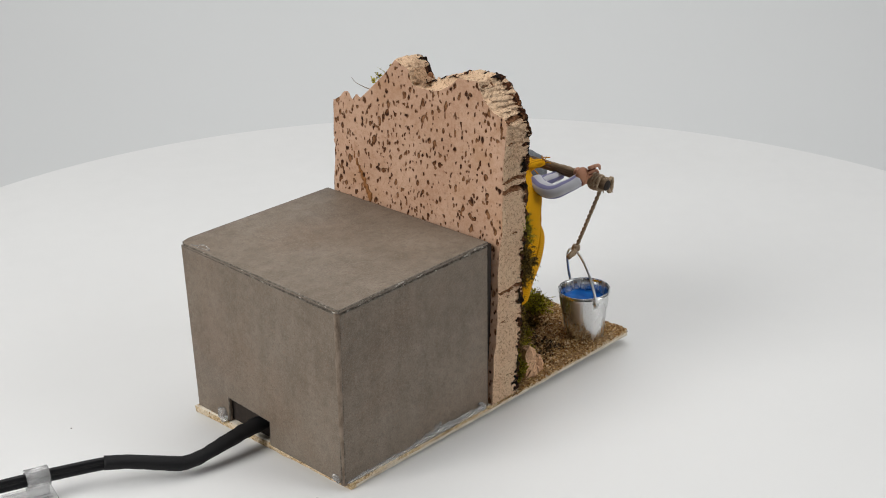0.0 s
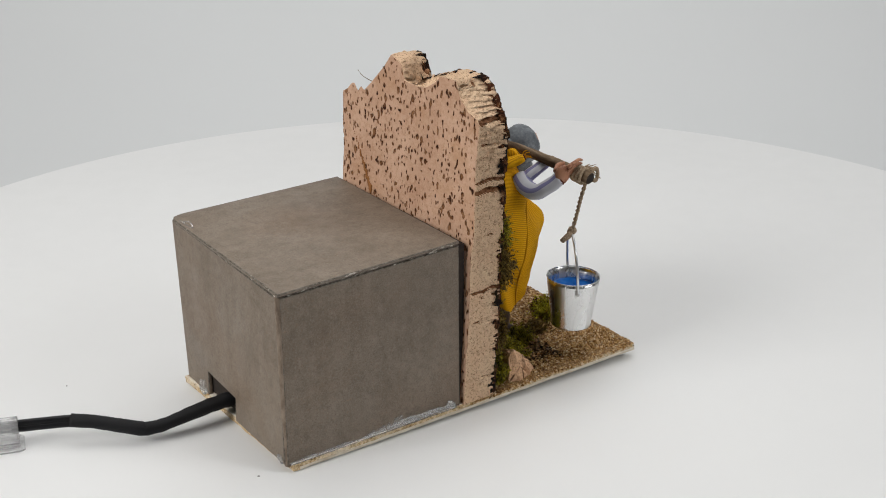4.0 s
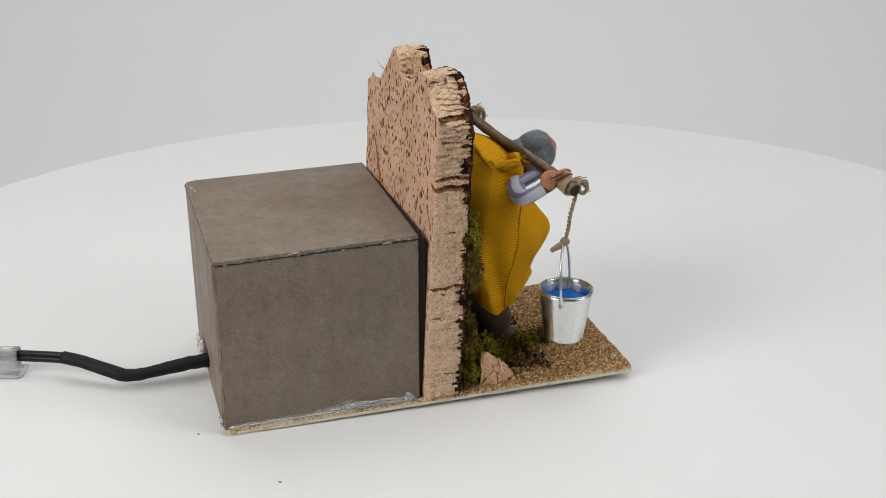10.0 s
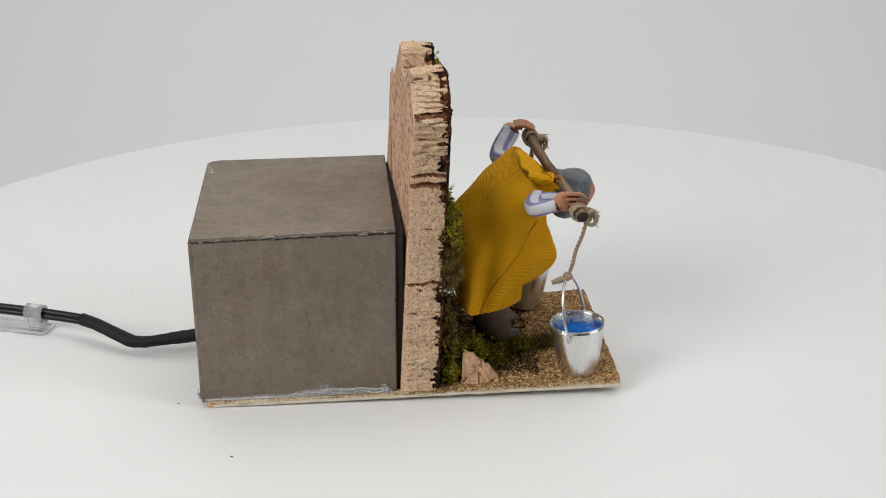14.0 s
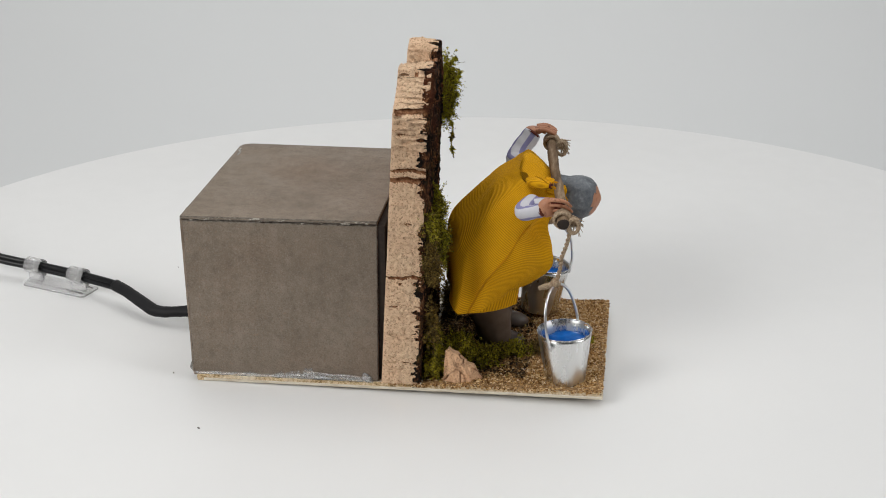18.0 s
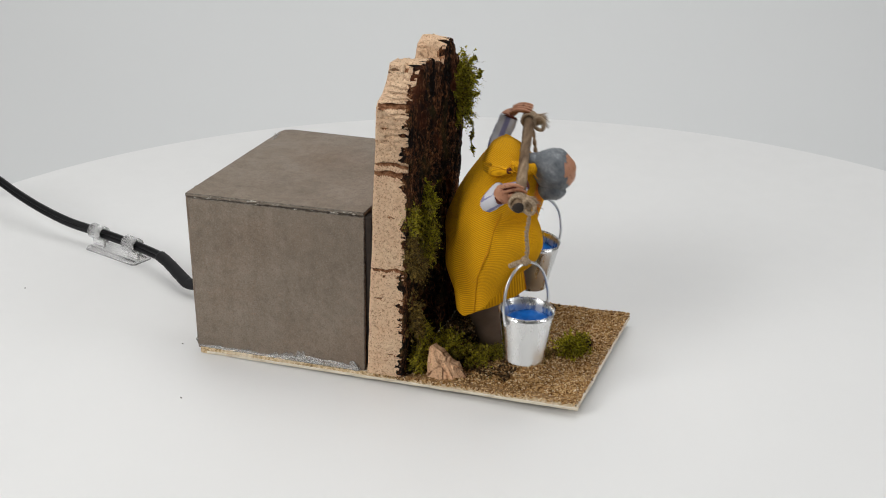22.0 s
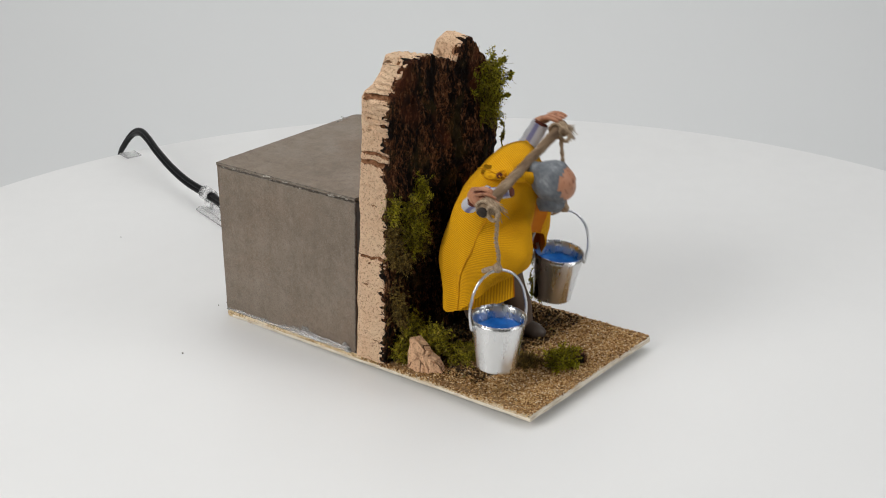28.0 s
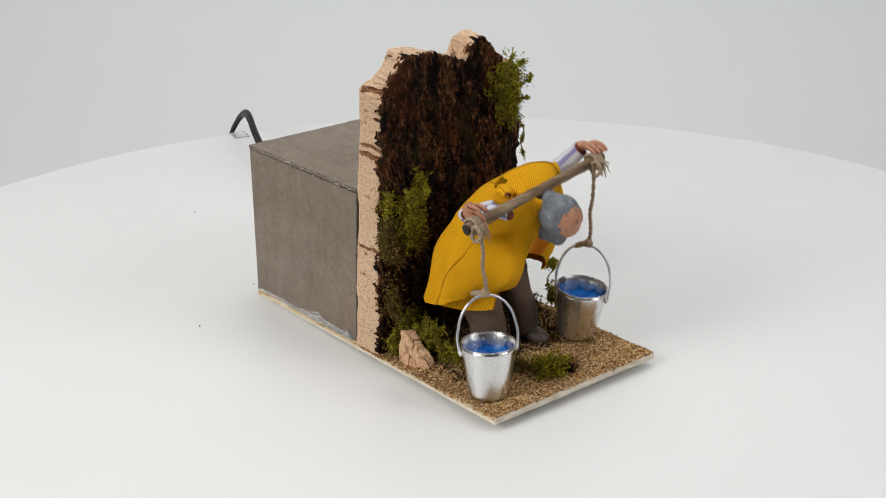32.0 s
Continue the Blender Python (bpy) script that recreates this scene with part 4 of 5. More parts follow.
def build_diorama():
    d = thing("diorama", "motorised nativity scene on a plywood board with a cork wall", "diorama")
    build_board(d)
    build_box(d)
    wall = build_wall(d)
    build_rock(d)
    build_legs(d)
    moss_clump("moss_clump", wall, (118.5, 84, 141), (6, 11, 14), 800, 7.0, MOSS_BRIGHT, 11, 0.35, label="thick bright green moss tuft")
    moss_clump("moss_clump", wall, (117.5, 86, 127), (5.5, 7, 11), 420, 6.4, MOSS_BRIGHT, 31, 0.5)
    moss_clump("moss_clump", wall, (124, 16, 82), (3.5, 7, 13), 170, 6.5, MOSS_BRIGHT, 61, 0.3)
    moss_clump("moss_clump", wall, (122, 22, 97), (4, 4.5, 9), 220, 4.8, MOSS_BRIGHT, 12, 0.4)
    moss_clump("moss_clump", wall, (123, 13, 88), (5, 8, 10), 380, 4.8, MOSS, 32, 0.4)
    moss_clump("moss_clump", wall, (124, 14, 76), (5.5, 9, 10), 480, 4.8, MOSS, 13, 0.4)
    moss_clump("moss_clump", wall, (122, 8, 64), (4, 6, 7), 200, 4.6, MOSS_BROWN, 14, 0.4)
    moss_clump("moss_clump", wall, (121.5, 22, 68), (3.5, 6, 7), 170, 4.6, MOSS_BROWN, 33, 0.4)
    moss_clump("moss_clump", d, (123, 6, 11), (4.5, 5, 7), 300, 4.8, MOSS, 15, 0.2, (0.4, 0, 0.8))
    moss_clump("moss_clump", d, (134, 18, 15), (9, 7, 9), 520, 5.0, MOSS, 16, 0.2, (0, 0, 1))
    moss_clump("moss_clump", d, (147, 27, 8), (8, 9, 4), 420, 4.6, MOSS, 34, 0.2, (0, 0, 1))
    moss_clump("moss_clump", d, (161, 37, 7), (11, 9, 3.4), 460, 4.2, MOSS, 17, 0.2, (0, 0, 1))
    moss_clump("moss_clump", d, (176, 42, 6), (9, 9, 2.4), 260, 3.6, MOSS_BROWN, 18, 0.2, (0, 0, 1))
    moss_clump("moss_clump", d, (193, 51, 9), (8, 9, 5.5), 560, 5.4, MOSS_BRIGHT, 19, 0.2, (0, 0, 1), "low green moss tuft on the grit")
    # dark clump added to close the bright gap at the wall's far foot
    moss_clump("moss_clump", d, (121, 84, 15), (4, 10, 10), 300, 4.6, MOSS_BROWN, 62, 0.3, (0.6, 0, 0.4))
    moss_clump("moss_clump", d, (128, 95, 9), (6, 8, 6), 240, 4.2, MOSS_BROWN, 20, 0.2, (0.3, 0, 0.8))
    moss_clump("moss_clump", wall, (117, 95, 40), (3, 4, 12), 200, 4.2, MOSS, 21, 0.4)
    moss_clump("moss_clump", wall, (120.5, 2.0, 84), (4, 3, 14), 170, 4.6, MOSS_BROWN, 41, 0.4, (0.4, -1, 0))
    moss_clump("moss_clump", wall, (122.5, 0.5, 73), (4.5, 3.6, 11), 260, 5.0, MOSS_BROWN, 51, 0.4, (0.5, -0.8, 0))
    moss_clump("moss_clump", wall, (121.5, 1.5, 92), (3.5, 3, 9), 150, 5.4, MOSS, 52, 0.3, (0.5, -0.8, 0.2))
    moss_clump("moss_clump", wall, (122.5, 4, 38), (4, 4, 14), 190, 4.0, MOSS_BROWN, 43, 0.4, (0.4, -0.6, 0))
    moss_clump("moss_clump", d, (122, 14, 22), (4, 10, 9), 260, 4.6, MOSS, 44, 0.3, (0.6, 0, 0.4))
    hanging_sprig(wall, [(119, 90, 136), (121, 93, 138), (125, 95.5, 141), (125, 96.5, 144)], MOSS_BRIGHT, 8)
    hanging_sprig(wall, [(119, 88, 146), (121, 91, 149), (124, 92.5, 152)], MOSS_BRIGHT, 9)
    hanging_sprig(wall, [(119, 91, 128), (121, 94, 130), (125, 96, 131)], MOSS, 10)
    hanging_sprig(wall, [(118, 91, 121), (121.5, 95, 113), (121, 94, 104), (122, 96, 95)], MOSS, 3)
    hanging_sprig(wall, [(131, 97, 42), (136, 99, 40), (140, 103, 36), (137, 101, 28), (139, 102, 20), (142, 104, 12)], MOSS, 6)
    moss_clump("moss_clump", d, (139.5, 102.5, 17), (3, 3, 6), 90, 3.8, MOSS, 45, 0.2)
    moss_clump("moss_clump", d, (138.5, 102, 36), (3.5, 4, 2.5), 80, 3.8, MOSS_BRIGHT, 46, 0.2)
    bm = bmesh.new()
    blob(bm, (195, 61, 7), (5, 6.5, 3.6), 3, 0.5, 0.3)
    part("bark_crumb", bm, BARK, d, "small dark crumb of bark")
    raise_front(d)
    return d


# ---- the bent figure, its carrying pole and the two pails: written in the bowed position ----


def lay_weave(bm, weave):
    uv = bm.loops.layers.uv.new("weave")
    for f in bm.faces:
        for l in f.loops:
            q = l.vert.co
            l[uv].uv = weave.get(l.vert, (q.x, 0.95 * q.y - 0.35 * q.z))


def build_cape():
    bm = bmesh.new()
    # cape: eleven gathers run from the neck down to the hem
    cols = [
        [(184, 58, 93), (179, 57, 82), (172, 57, 71), (166, 57, 62)],
        [(181, 50, 94), (182, 46, 78), (180, 42, 62), (175, 42, 51)],
        [(178, 45, 97), (179, 37, 80), (176.5, 32, 60), (167, 30, 48.5)],
        [(172, 39, 101), (168, 26, 86), (158, 20, 62), (152, 20, 43.5)],
        [(165, 38, 104), (154, 27, 92), (142.5, 20, 67), (138, 16.5, 38.5)],
        [(162, 46, 107.5), (147.5, 37.5, 94), (133, 27, 69), (130, 20, 43)],
        [(162, 58, 109.5), (145, 55, 98), (126, 55, 76), (125, 55, 43)],
        [(162, 68, 109), (148.5, 74, 96), (135, 82, 69), (131, 88, 42)],
        [(165, 77, 107), (158, 83, 92), (148, 88, 64), (143, 91, 40)],
        [(172, 76, 102), (169, 81, 86), (158, 81, 62), (151, 82, 43)],
        [(182, 67, 95), (181, 69, 83), (176, 70, 70), (166, 71, 57)]]
    ROWS, N = 44, 110
    lines = [curve_points(c, ROWS) for c in cols]
    hub = Vector((171, 59, 103))
    out = []
    for i in range(ROWS):
        s = i / (ROWS - 1)
        loop = [l[i] for l in lines]
        k = len(loop)
        ring = []
        mid = sum(loop, Vector()) / k
        for n in range(N):
            q = n / N * k
            a, f = int(q), q - int(q)
            A, B, C, D = (loop[(a + o) % k] for o in (-1, 0, 1, 2))
            p = 0.5 * (2 * B + (C - A) * f + (2 * A - 5 * B + 4 * C - D) * f * f + (3 * B - A - 3 * C + D) * f ** 3)
            away = (p - mid).normalized()
            ph = n / N * math.tau
            w = 0.9 * s * math.sin(7 * ph + 2.0 * s) + 0.5 * s * math.sin(13 * ph + 1.0) + 1.5 * noise.noise(p * 0.07)
            p = p + away * w
            q = (q + 5) % k - 5
            front = math.exp(-((q - 1.7) / 1.0) ** 2)
            p.x -= front * (11.0 * math.exp(-((p.z - 79) / 8) ** 2) + 5.5 * math.exp(-((p.z - 46) / 6) ** 2) - 0.6 * math.exp(-((p.z - 60) / 5) ** 2))
            if i == ROWS - 1:
                p.z += 0.5 * noise.noise(Vector((n * 0.7, 0, 0)))
            ring.append(p)
        out.append(ring)
    vs = ring_loft(bm, out, False, 0)
    bm.faces.index_update()
    for f in bm.faces:                # the open front shows the orange inside of the far half
        if f.index % N >= 10.3 / len(cols) * N:
            f.material_index = 1
    weave = {}
    for i, row in enumerate(vs):
        for n, v in enumerate(row):
            weave[v] = (n / N * 180, i / (ROWS - 1) * 96)
    seam = []
    for i in range(14, ROWS):
        q = (i - 14) / (ROWS - 15)
        n = int((2.75 + 1.2 * q) / len(cols) * N) % N
        seam.append(out[i][n] + (out[i][n] - Vector((152, 56, out[i][n].z))).normalized() * 0.1)
    seam_bm = bmesh.new()
    tube(seam_bm, curve_points(seam[::5] + [seam[-1]], 60), 0.42, 6, rough=0.8)
    top = [[hub.lerp(p, f) + Vector((0, 0, 1.6 * (1 - f * f))) for p in out[0]] for f in (0.05, 0.35, 0.7, 1.0)]
    ring_loft(bm, top, True, 0)
    inner = []
    for ring in out[6:]:
        mid = sum((Vector(p) for p in ring), Vector()) / N
        inner.append([p + (mid - p).normalized() * 0.8 + Vector((0, 0, 0.25)) for p in ring])
    done = len(bm.faces)
    ring_loft(bm, inner, False, 1)
    bm.faces.ensure_lookup_table()
    for k in range(done, len(bm.faces)):
        if 0.6 < (k - done) % N * len(cols) / N < 4.0:
            bm.faces[k].material_index = 0
    ring_loft(bm, [out[-1], inner[-1]], False, 0)
    # the fold that hangs inside the near hem
    low = curve_points([(136, 19.5, 37.5), (146, 25, 36), (156, 31, 36), (162.5, 36, 37)], 24)
    high = curve_points([(141, 27, 64), (150, 31, 63), (159, 36, 60), (165, 41, 56)], 24)
    for off, mat in ((0.0, 0), (0.7, 1)):
        sheet = [[bm.verts.new(h.lerp(l, k / 9) + Vector((0.3, 1, 0)) * off) for l, h in zip(low, high)] for k in range(10)]
        for k in range(9):
            for n in range(23):
                bm.faces.new((sheet[k][n], sheet[k][n + 1], sheet[k + 1][n + 1], sheet[k + 1][n])).material_index = mat
    # gathered cloth at the near shoulder, with its dark open end
    tube(bm, [(164, 44, 102.5), (170, 39.5, 103), (175.5, 36.5, 103.3), (178.5, 35, 103.5)], [2.6, 3.9, 3.5, 2.3], 18, 20, 0.65, True, 0, 0.08)
    tube(bm, [(178.3, 35.1, 103.5), (179.1, 34.7, 103.5)], [1.7, 1.5], 12, mat=5)
    tube(bm, [(176, 44, 101), (180, 46, 99), (184, 52, 95), (184, 59, 94)], [4.5, 3.6, 3.0, 2.2], 12, 14, 0.9, True, 0, 0.3)
    tube(bm, [(157, 72, 98), (162, 77, 100.5), (166, 81, 103)], [5.8, 5.8, 5.0], 16, 18, 0.8, True, 0, 0.1, 4.0)
    # loose yellow threads
    threads = []
    for p, d in (((177, 34, 105), (-6, -4, 5)), ((180, 36, 103), (5, -3, -5)), ((183, 47, 97), (4, -2, -5)), ((178.5, 34.5, 104.8), (3, -1.5, 1)), ((179, 35.5, 102.5), (3.4, -1, -1)), ((178.6, 36, 104.5), (3.6, 0, 0.6)), ((178.6, 34, 103.2), (2.6, -2, -0.4))):
        p, d = Vector(p), Vector(d)
        threads.append(bmesh.new())
        tube(threads[-1], [p, p + d * 0.5 + Vector((0, 0.6, 0.4)), p + d], 0.28, 5, 8)
    lay_weave(bm, weave)
    cape = new("cape", mesh_of("cape", bm, [CLOTH, INNER_CLOTH, STRIPES, SKIN, HAIR, DARK_RED]))
    part("seam", seam_bm, CLOTH, cape, "raised diagonal seam")
    for b in threads:
        part("loose_thread", b, CLOTH, cape, "loose yellow thread")
    return tagged(cape, "yellow ribbed cloth cape, orange inside, draped over the figurine", "cape")


def build_figurine():
    bm = bmesh.new()
    weave = {}
    tube(bm, [(149, 56, 56), (157, 57, 74), (168, 58, 90), (177, 58, 95)], [9, 9, 8, 6], 20, 20, 1.25, True, 1, 0.1)
    # striped sleeves
    near = tube(bm, [(170, 33, 96), (166.5, 25, 94.5), (167, 18.5, 94.5), (172, 13.5, 97.5), (177, 10.5, 100)], [4.4, 4.6, 4.6, 4.4, 4.2], 20, 22, 0.8, True, 2, 0.12)
    far = tube(bm, [(160, 78, 99), (156.5, 86.5, 98.5), (157.5, 92, 101), (161, 96, 105.0), (164.5, 99, 109)], [4.8, 5.0, 5.0, 5.0, 5.0], 20, 22, 0.85, True, 2, 0.12, 2.0)
    for rings in (near, far):
        for i, ring in enumerate(rings):
            for k, v in enumerate(ring):
                weave[v] = (abs(k / 10 - 1) * 1.1 + 0.006 * i, i * 0.1)
    upper = tube(bm, [(170, 30, 95.5), (176, 29.5, 96), (181, 29, 96.2), (185, 29.5, 96)], [3.6, 3.6, 3.4, 3.2], 20, 14, 0.8, True, 2, 0.12, 5.0)
    for i, ring in enumerate(upper):
        for k, v in enumerate(ring):
            weave[v] = (abs(k / 10 - 1) * 1.1 + 0.3, i * 0.1)
    tube(bm, [(185, 29.5, 96), (185.4, 29.5, 96)], [2.6, 2.4], 14, mat=5)
    tube(bm, [(164.2, 98.7, 108.6), (165.0, 99.4, 109.6)], [5.1, 4.4], 18, mat=5, flat=0.85)
    tube(bm, [(176.6, 10.7, 99.8), (177.5, 10.2, 100.3)], [4.3, 3.7], 18, mat=5, flat=0.8)
    # plain mitten-like grips with four ridges each
    blob(bm, (178.6, 9.8, 101.6), (4.4, 2.9, 5.0), 1, 0.15, 0.3, mat=3)
    for k in range(4):
        far = 1.2 - 0.5 * abs(k - 1.5)
        y, z = 6.6 + 1.3 * k, 106.6 - 3.1 * k
        tube(bm, [(180, y, z), (184.5, y - 0.9, z + 0.4), (188, y - 0.4, z - 0.6), (190 + far, y + 0.6, z - 3.2)], [1.0, 1.0, 0.9, 0.6], 8, 12, mat=3, rough=0.15, seed=k)
    # dark rods that paint the shade between the ridges
    for k in range(3):
        y, z = 7.3 + 1.3 * k, 104.9 - 3.1 * k
        tube(bm, [(180.5, y, z), (184.5, y - 0.4, z + 0.2), (187.0, y + 0.3, z - 0.8)], 0.5, 6, 8, mat=5)
    tube(bm, [(177, 12.5, 103.5), (181, 14.5, 103.6), (185, 14.8, 102)], [1.5, 1.4, 1.0], 8, 8, mat=3)
    blob(bm, (165.0, 100.6, 110.6), (5.0, 4.6, 2.2), 2, 0.12, 0.3, mat=3)
    for k in range(4):
        far = 1.2 - 0.5 * abs(k - 1.5)
        y = 96.6 + 2.9 * k
        tube(bm, [(166.4, y, 111.6), (170.4, y + 0.2, 112.3), (173.9, y + 0.4, 111.2), (176.4 + far, y + 0.5, 109.6)], [1.1, 1.2, 1.15, 0.8], 8, 12, mat=3, rough=0.15, seed=k)
    # the same painted shade between the far grip's ridges
    for k in range(3):
        y = 98.0 + 2.9 * k
        tube(bm, [(166.4, y, 111.0), (170.4, y + 0.2, 111.6), (173.0, y + 0.4, 110.4)], 0.55, 6, 8, mat=5)
    tube(bm, [(164.4, 104.5, 110), (168.4, 106.2, 109), (171.4, 106.2, 107.4)], [1.4, 1.3, 0.9], 8, 8, mat=3)
    # head: grey hair, bare crown
    turn = Euler((0, radians(35), 0)).to_matrix()
    tube(bm, [(178, 58, 97), (186, 57.5, 93.5)], [5, 7.5], 12, mat=4)
    blob(bm, (191.8, 57, 90.3), (11.6, 10.4, 11.0), 1, 0.10, 0.2, 18, 26, 4, turn)
    blob(bm, (187.6, 57, 80.8), (7, 8, 6.5), 5, 0.3, 0.25, 10, 14, 4, turn)
    bare = Vector((203.2, 58, 87.2))
    for f in bm.faces:
        if f.material_index == 4 and (f.calc_center_median() - bare).length < 9.6:
            f.material_index = 3
    lay_weave(bm, weave)
    fig = new("figurine", mesh_of("figurine", bm, [CLOTH, INNER_CLOTH, STRIPES, SKIN, HAIR, DARK_RED]))
    return tagged(fig, "bowed grey-haired water-carrier figurine with blue-striped white sleeves", "figurine")


def build_pole():
    p = thing("carrying_pole", "weathered twig laid across the figurine's shoulders, knotted with twine", "pole")
    a, b = Vector((187.0, 0.0, 97.2)), Vector((174.2, 104.0, 105.6))
    bm = bmesh.new()
    tube(bm, [a, a.lerp(b, 0.3) + Vector((0.3, 0, 0.5)), a.lerp(b, 0.65) + Vector((-0.4, 0, -0.4)), b], [3.1, 2.6, 2.5, 2.9], 14, 40, rough=0.18)
    part("twig", bm, POLE, p)
    for e, d in ((a, -1), (b, 1)):
        bm = bmesh.new()
        tube(bm, [e, e + Vector((0, d * 0.5, 0))], [2.95, 2.6], 14, rough=0.2)
        part("sawn_end", bm, POLE_END_AND_FILL, p, "dark sawn end")
    rnd = random.Random(3)
    for m in (0.055, 0.945):
        c = a.lerp(b, m)
        bm = bmesh.new()
        for k in range(4):
            o = (k - 1.5) * 1.7
            pts = [c + Vector((3.7 * math.cos(t), o + 0.6 * math.sin(2 * t + k), 3.7 * math.sin(t))) for t in np.linspace(0, math.tau, 22)]
            tube(bm, pts, 0.95, 6, rough=0.3, seed=k)
        blob(bm, c + Vector((4.4, 0, -1.5)), (2.6, 2.8, 2.6), 3, 0.4, 0.5)
        e = c + Vector((4.6, -2.0, 0))
        pts = [e + Vector((2.6 * math.cos(t) + 1.0, -1.5 - 1.2 * math.sin(t * 0.5), 3.6 * math.sin(t) - 2)) for t in np.linspace(0, math.tau, 22)]
        tube(bm, pts, 1.05, 6, rough=0.3, seed=7.0)
        part("twine_knot", bm, ROPE, p, "knot of jute twine")
        bm = bmesh.new()
        for k in range(30):
            e = c + Vector((rnd.uniform(5, 10.5), rnd.uniform(-4, 2), rnd.uniform(-8, 1)))
            tube(bm, [c + Vector((3.6, 0, 0)), c + Vector((5.5, rnd.uniform(-1, 1), rnd.uniform(0, 1.4))), e], [0.5, 0.45, 0.15], 4, 8)
        part("frayed_end", bm, ROPE, p, "frayed twine end")
    return p


HANDLE_TOP = 51.0
PIN = 22.6


def build_bucket(label, ROPE_LENGTH):
    """A pail with its foot at the origin; the handle's wire bows in the y-z plane."""
    b = thing("bucket", label, "bucket", "buckets on the carrying pole")
    R0, R1, H = 10.2, 13.9, 27.0
    bm = bmesh.new()
    sec = [(0.01, 0.6), (R0 - 0.6, 0.6), (R0, 0), (R0 + 0.3, 0.4)]
    sec += [(R0 + (R1 - R0) * s, H * s) for s in np.linspace(0.06, 1, 12)]
    sec += [(R1 - 0.5 + (R0 - R1) * s, H * (1 - s)) for s in np.linspace(0.03, 0.95, 10)] + [(0.01, 1.6)]
    ring_loft(bm, [[(r * math.cos(t), r * math.sin(t), z) for t in np.linspace(0, math.tau, 48, endpoint=False)] for r, z in sec], True)
    part("pail", bm, TIN, b, "shiny tapered tin pail")
    bm = bmesh.new()
    ring_loft(bm, [[((R1 - 0.1 + 0.25 * math.cos(q)) * math.cos(t), (R1 - 0.1 + 0.25 * math.cos(q)) * math.sin(t), H + 0.25 * math.sin(q)) for q in np.linspace(0, math.tau, 8, endpoint=False)] for t in np.linspace(0, math.tau, 48, endpoint=False)], False, closed=True)
    part("rim", bm, TIN, b, "rolled tin rim")
    bm = bmesh.new()
    rw = 12.3
    rows = []
    for r in np.linspace(0.05, rw, 9):
        rows.append([(r * math.cos(t), r * math.sin(t), 20.0 + 0.09 * r * math.sin(t) + 0.7 * noise.noise(Vector((r * math.cos(t) * 0.25, r * math.sin(t) * 0.25, 1)))) for t in np.linspace(0, math.tau, 36, endpoint=False)])
    rows.append([(11.5 * math.cos(t), 11.5 * math.sin(t), 14.5) for t in np.linspace(0, math.tau, 36, endpoint=False)])
    ring_loft(bm, rows, True)
    part("water", bm, WATER, b, "blue resin water")
    bm = bmesh.new()
    w = R1 + 0.9
    arc = [(0, -w, 0), (0, -w - 0.6, 8)] + [(0, -w * math.cos(t), 10 + (HANDLE_TOP - PIN - 10) * math.sin(t)) for t in np.linspace(0.18, math.pi - 0.18, 13)] + [(0, w + 0.6, 8), (0, w, 0)]
    tube(bm, arc, 0.72, 8, 60)
    bail = part("handle", bm, WIRE, b, "bent steel wire handle")
    for s in (-1, 1):
        bm = bmesh.new()
        blob(bm, (0, s * (R1 + 0.3), H - 4.2), (1.5, 1.3, 1.5), s, 0.15, 0.5, 6, 10)
        part("ear", bm, WIRE, b, "round handle ear")
    # the twine: foot at its origin, along +z
    r = new("twine")
    r.parent = b
    bm = bmesh.new()
    rope_between(bm, [(0, 0, 0), (0.4, 0.2, 9), (-0.4, -0.3, 18), (0.3, 0.1, 27), (0, 0, ROPE_LENGTH)], 1.0, 7)
    part("strand", bm, ROPE, r, "two-strand jute twine")
    bm = bmesh.new()
    blob(bm, (0, 0, 1.2), (2.3, 2.2, 2.6), 3, 0.45, 0.6)
    tube(bm, [(0, 0, 1), (-3, -1.5, 0.2), (-7.5, -2.5, -2.4)], [1.3, 1.5, 1.3], 7, 10, rough=0.4)
    part("knot", bm, ROPE, r, "knot with a short loose end")
    return b, bail, r


def build_cord():
    c = thing("power_cord", "black power cord lying on the white turntable", "cable")
    bm = bmesh.new()
    line = [(-62, 79.5, 11.2), (-72, 86.3, 11.4), (-85, 93.0, 11.0), (-99, 99.0, 10.8), (-114, 104.8, 10.6), (-129, 109.8, 10.6), (-154, 115.0, 12.2), (-178, 122.5, 15.2), (-202, 132, 19), (-222, 141, 22.6), (-236, 147, 22.6), (-248, 150.5, 18), (-258, 151, 8.5), (-266, 151, -4), (-271, 152, -30), (-274, 153, -120)]
    for up, out in ((1.15, 0.5), (-1.15, -0.5)):
        tube(bm, [(x, y + out, z + up) for x, y, z in line], 1.75, 12, 120)
    part("cable", bm, CABLE, c, "flat twin-core cable")
    bm = bmesh.new()
    tube(bm, [(30, 60, 12), (10, 61.5, 11.6), (0, 62.4, 11.2), (-12, 62.6, 10.6), (-24, 63.0, 9.0), (-35, 64.0, 7.4), (-43, 66.0, 7.0), (-47, 68.2, 7.4)], [4.0, 4.1, 4.2, 4.0, 3.7, 3.5, 3.6, 3.0], 14, 60, 0.85, rough=0.12)
    part("shrink_tube", bm, SHRINK, c, "crinkled black shrink tube")
    bm = bmesh.new()
    tube(bm, [(-41.5, 65.4, 7.0), (-45, 67.0, 7.3), (-53, 72.6, 9.0), (-63, 79.8, 11.0), (-72, 86.2, 11.8)], [3.0, 3.9, 3.7, 3.6, 3.7], 14, 30, 0.9, rough=0.05)
    part("shrink_tube", bm, SHRINK, c)
    return c


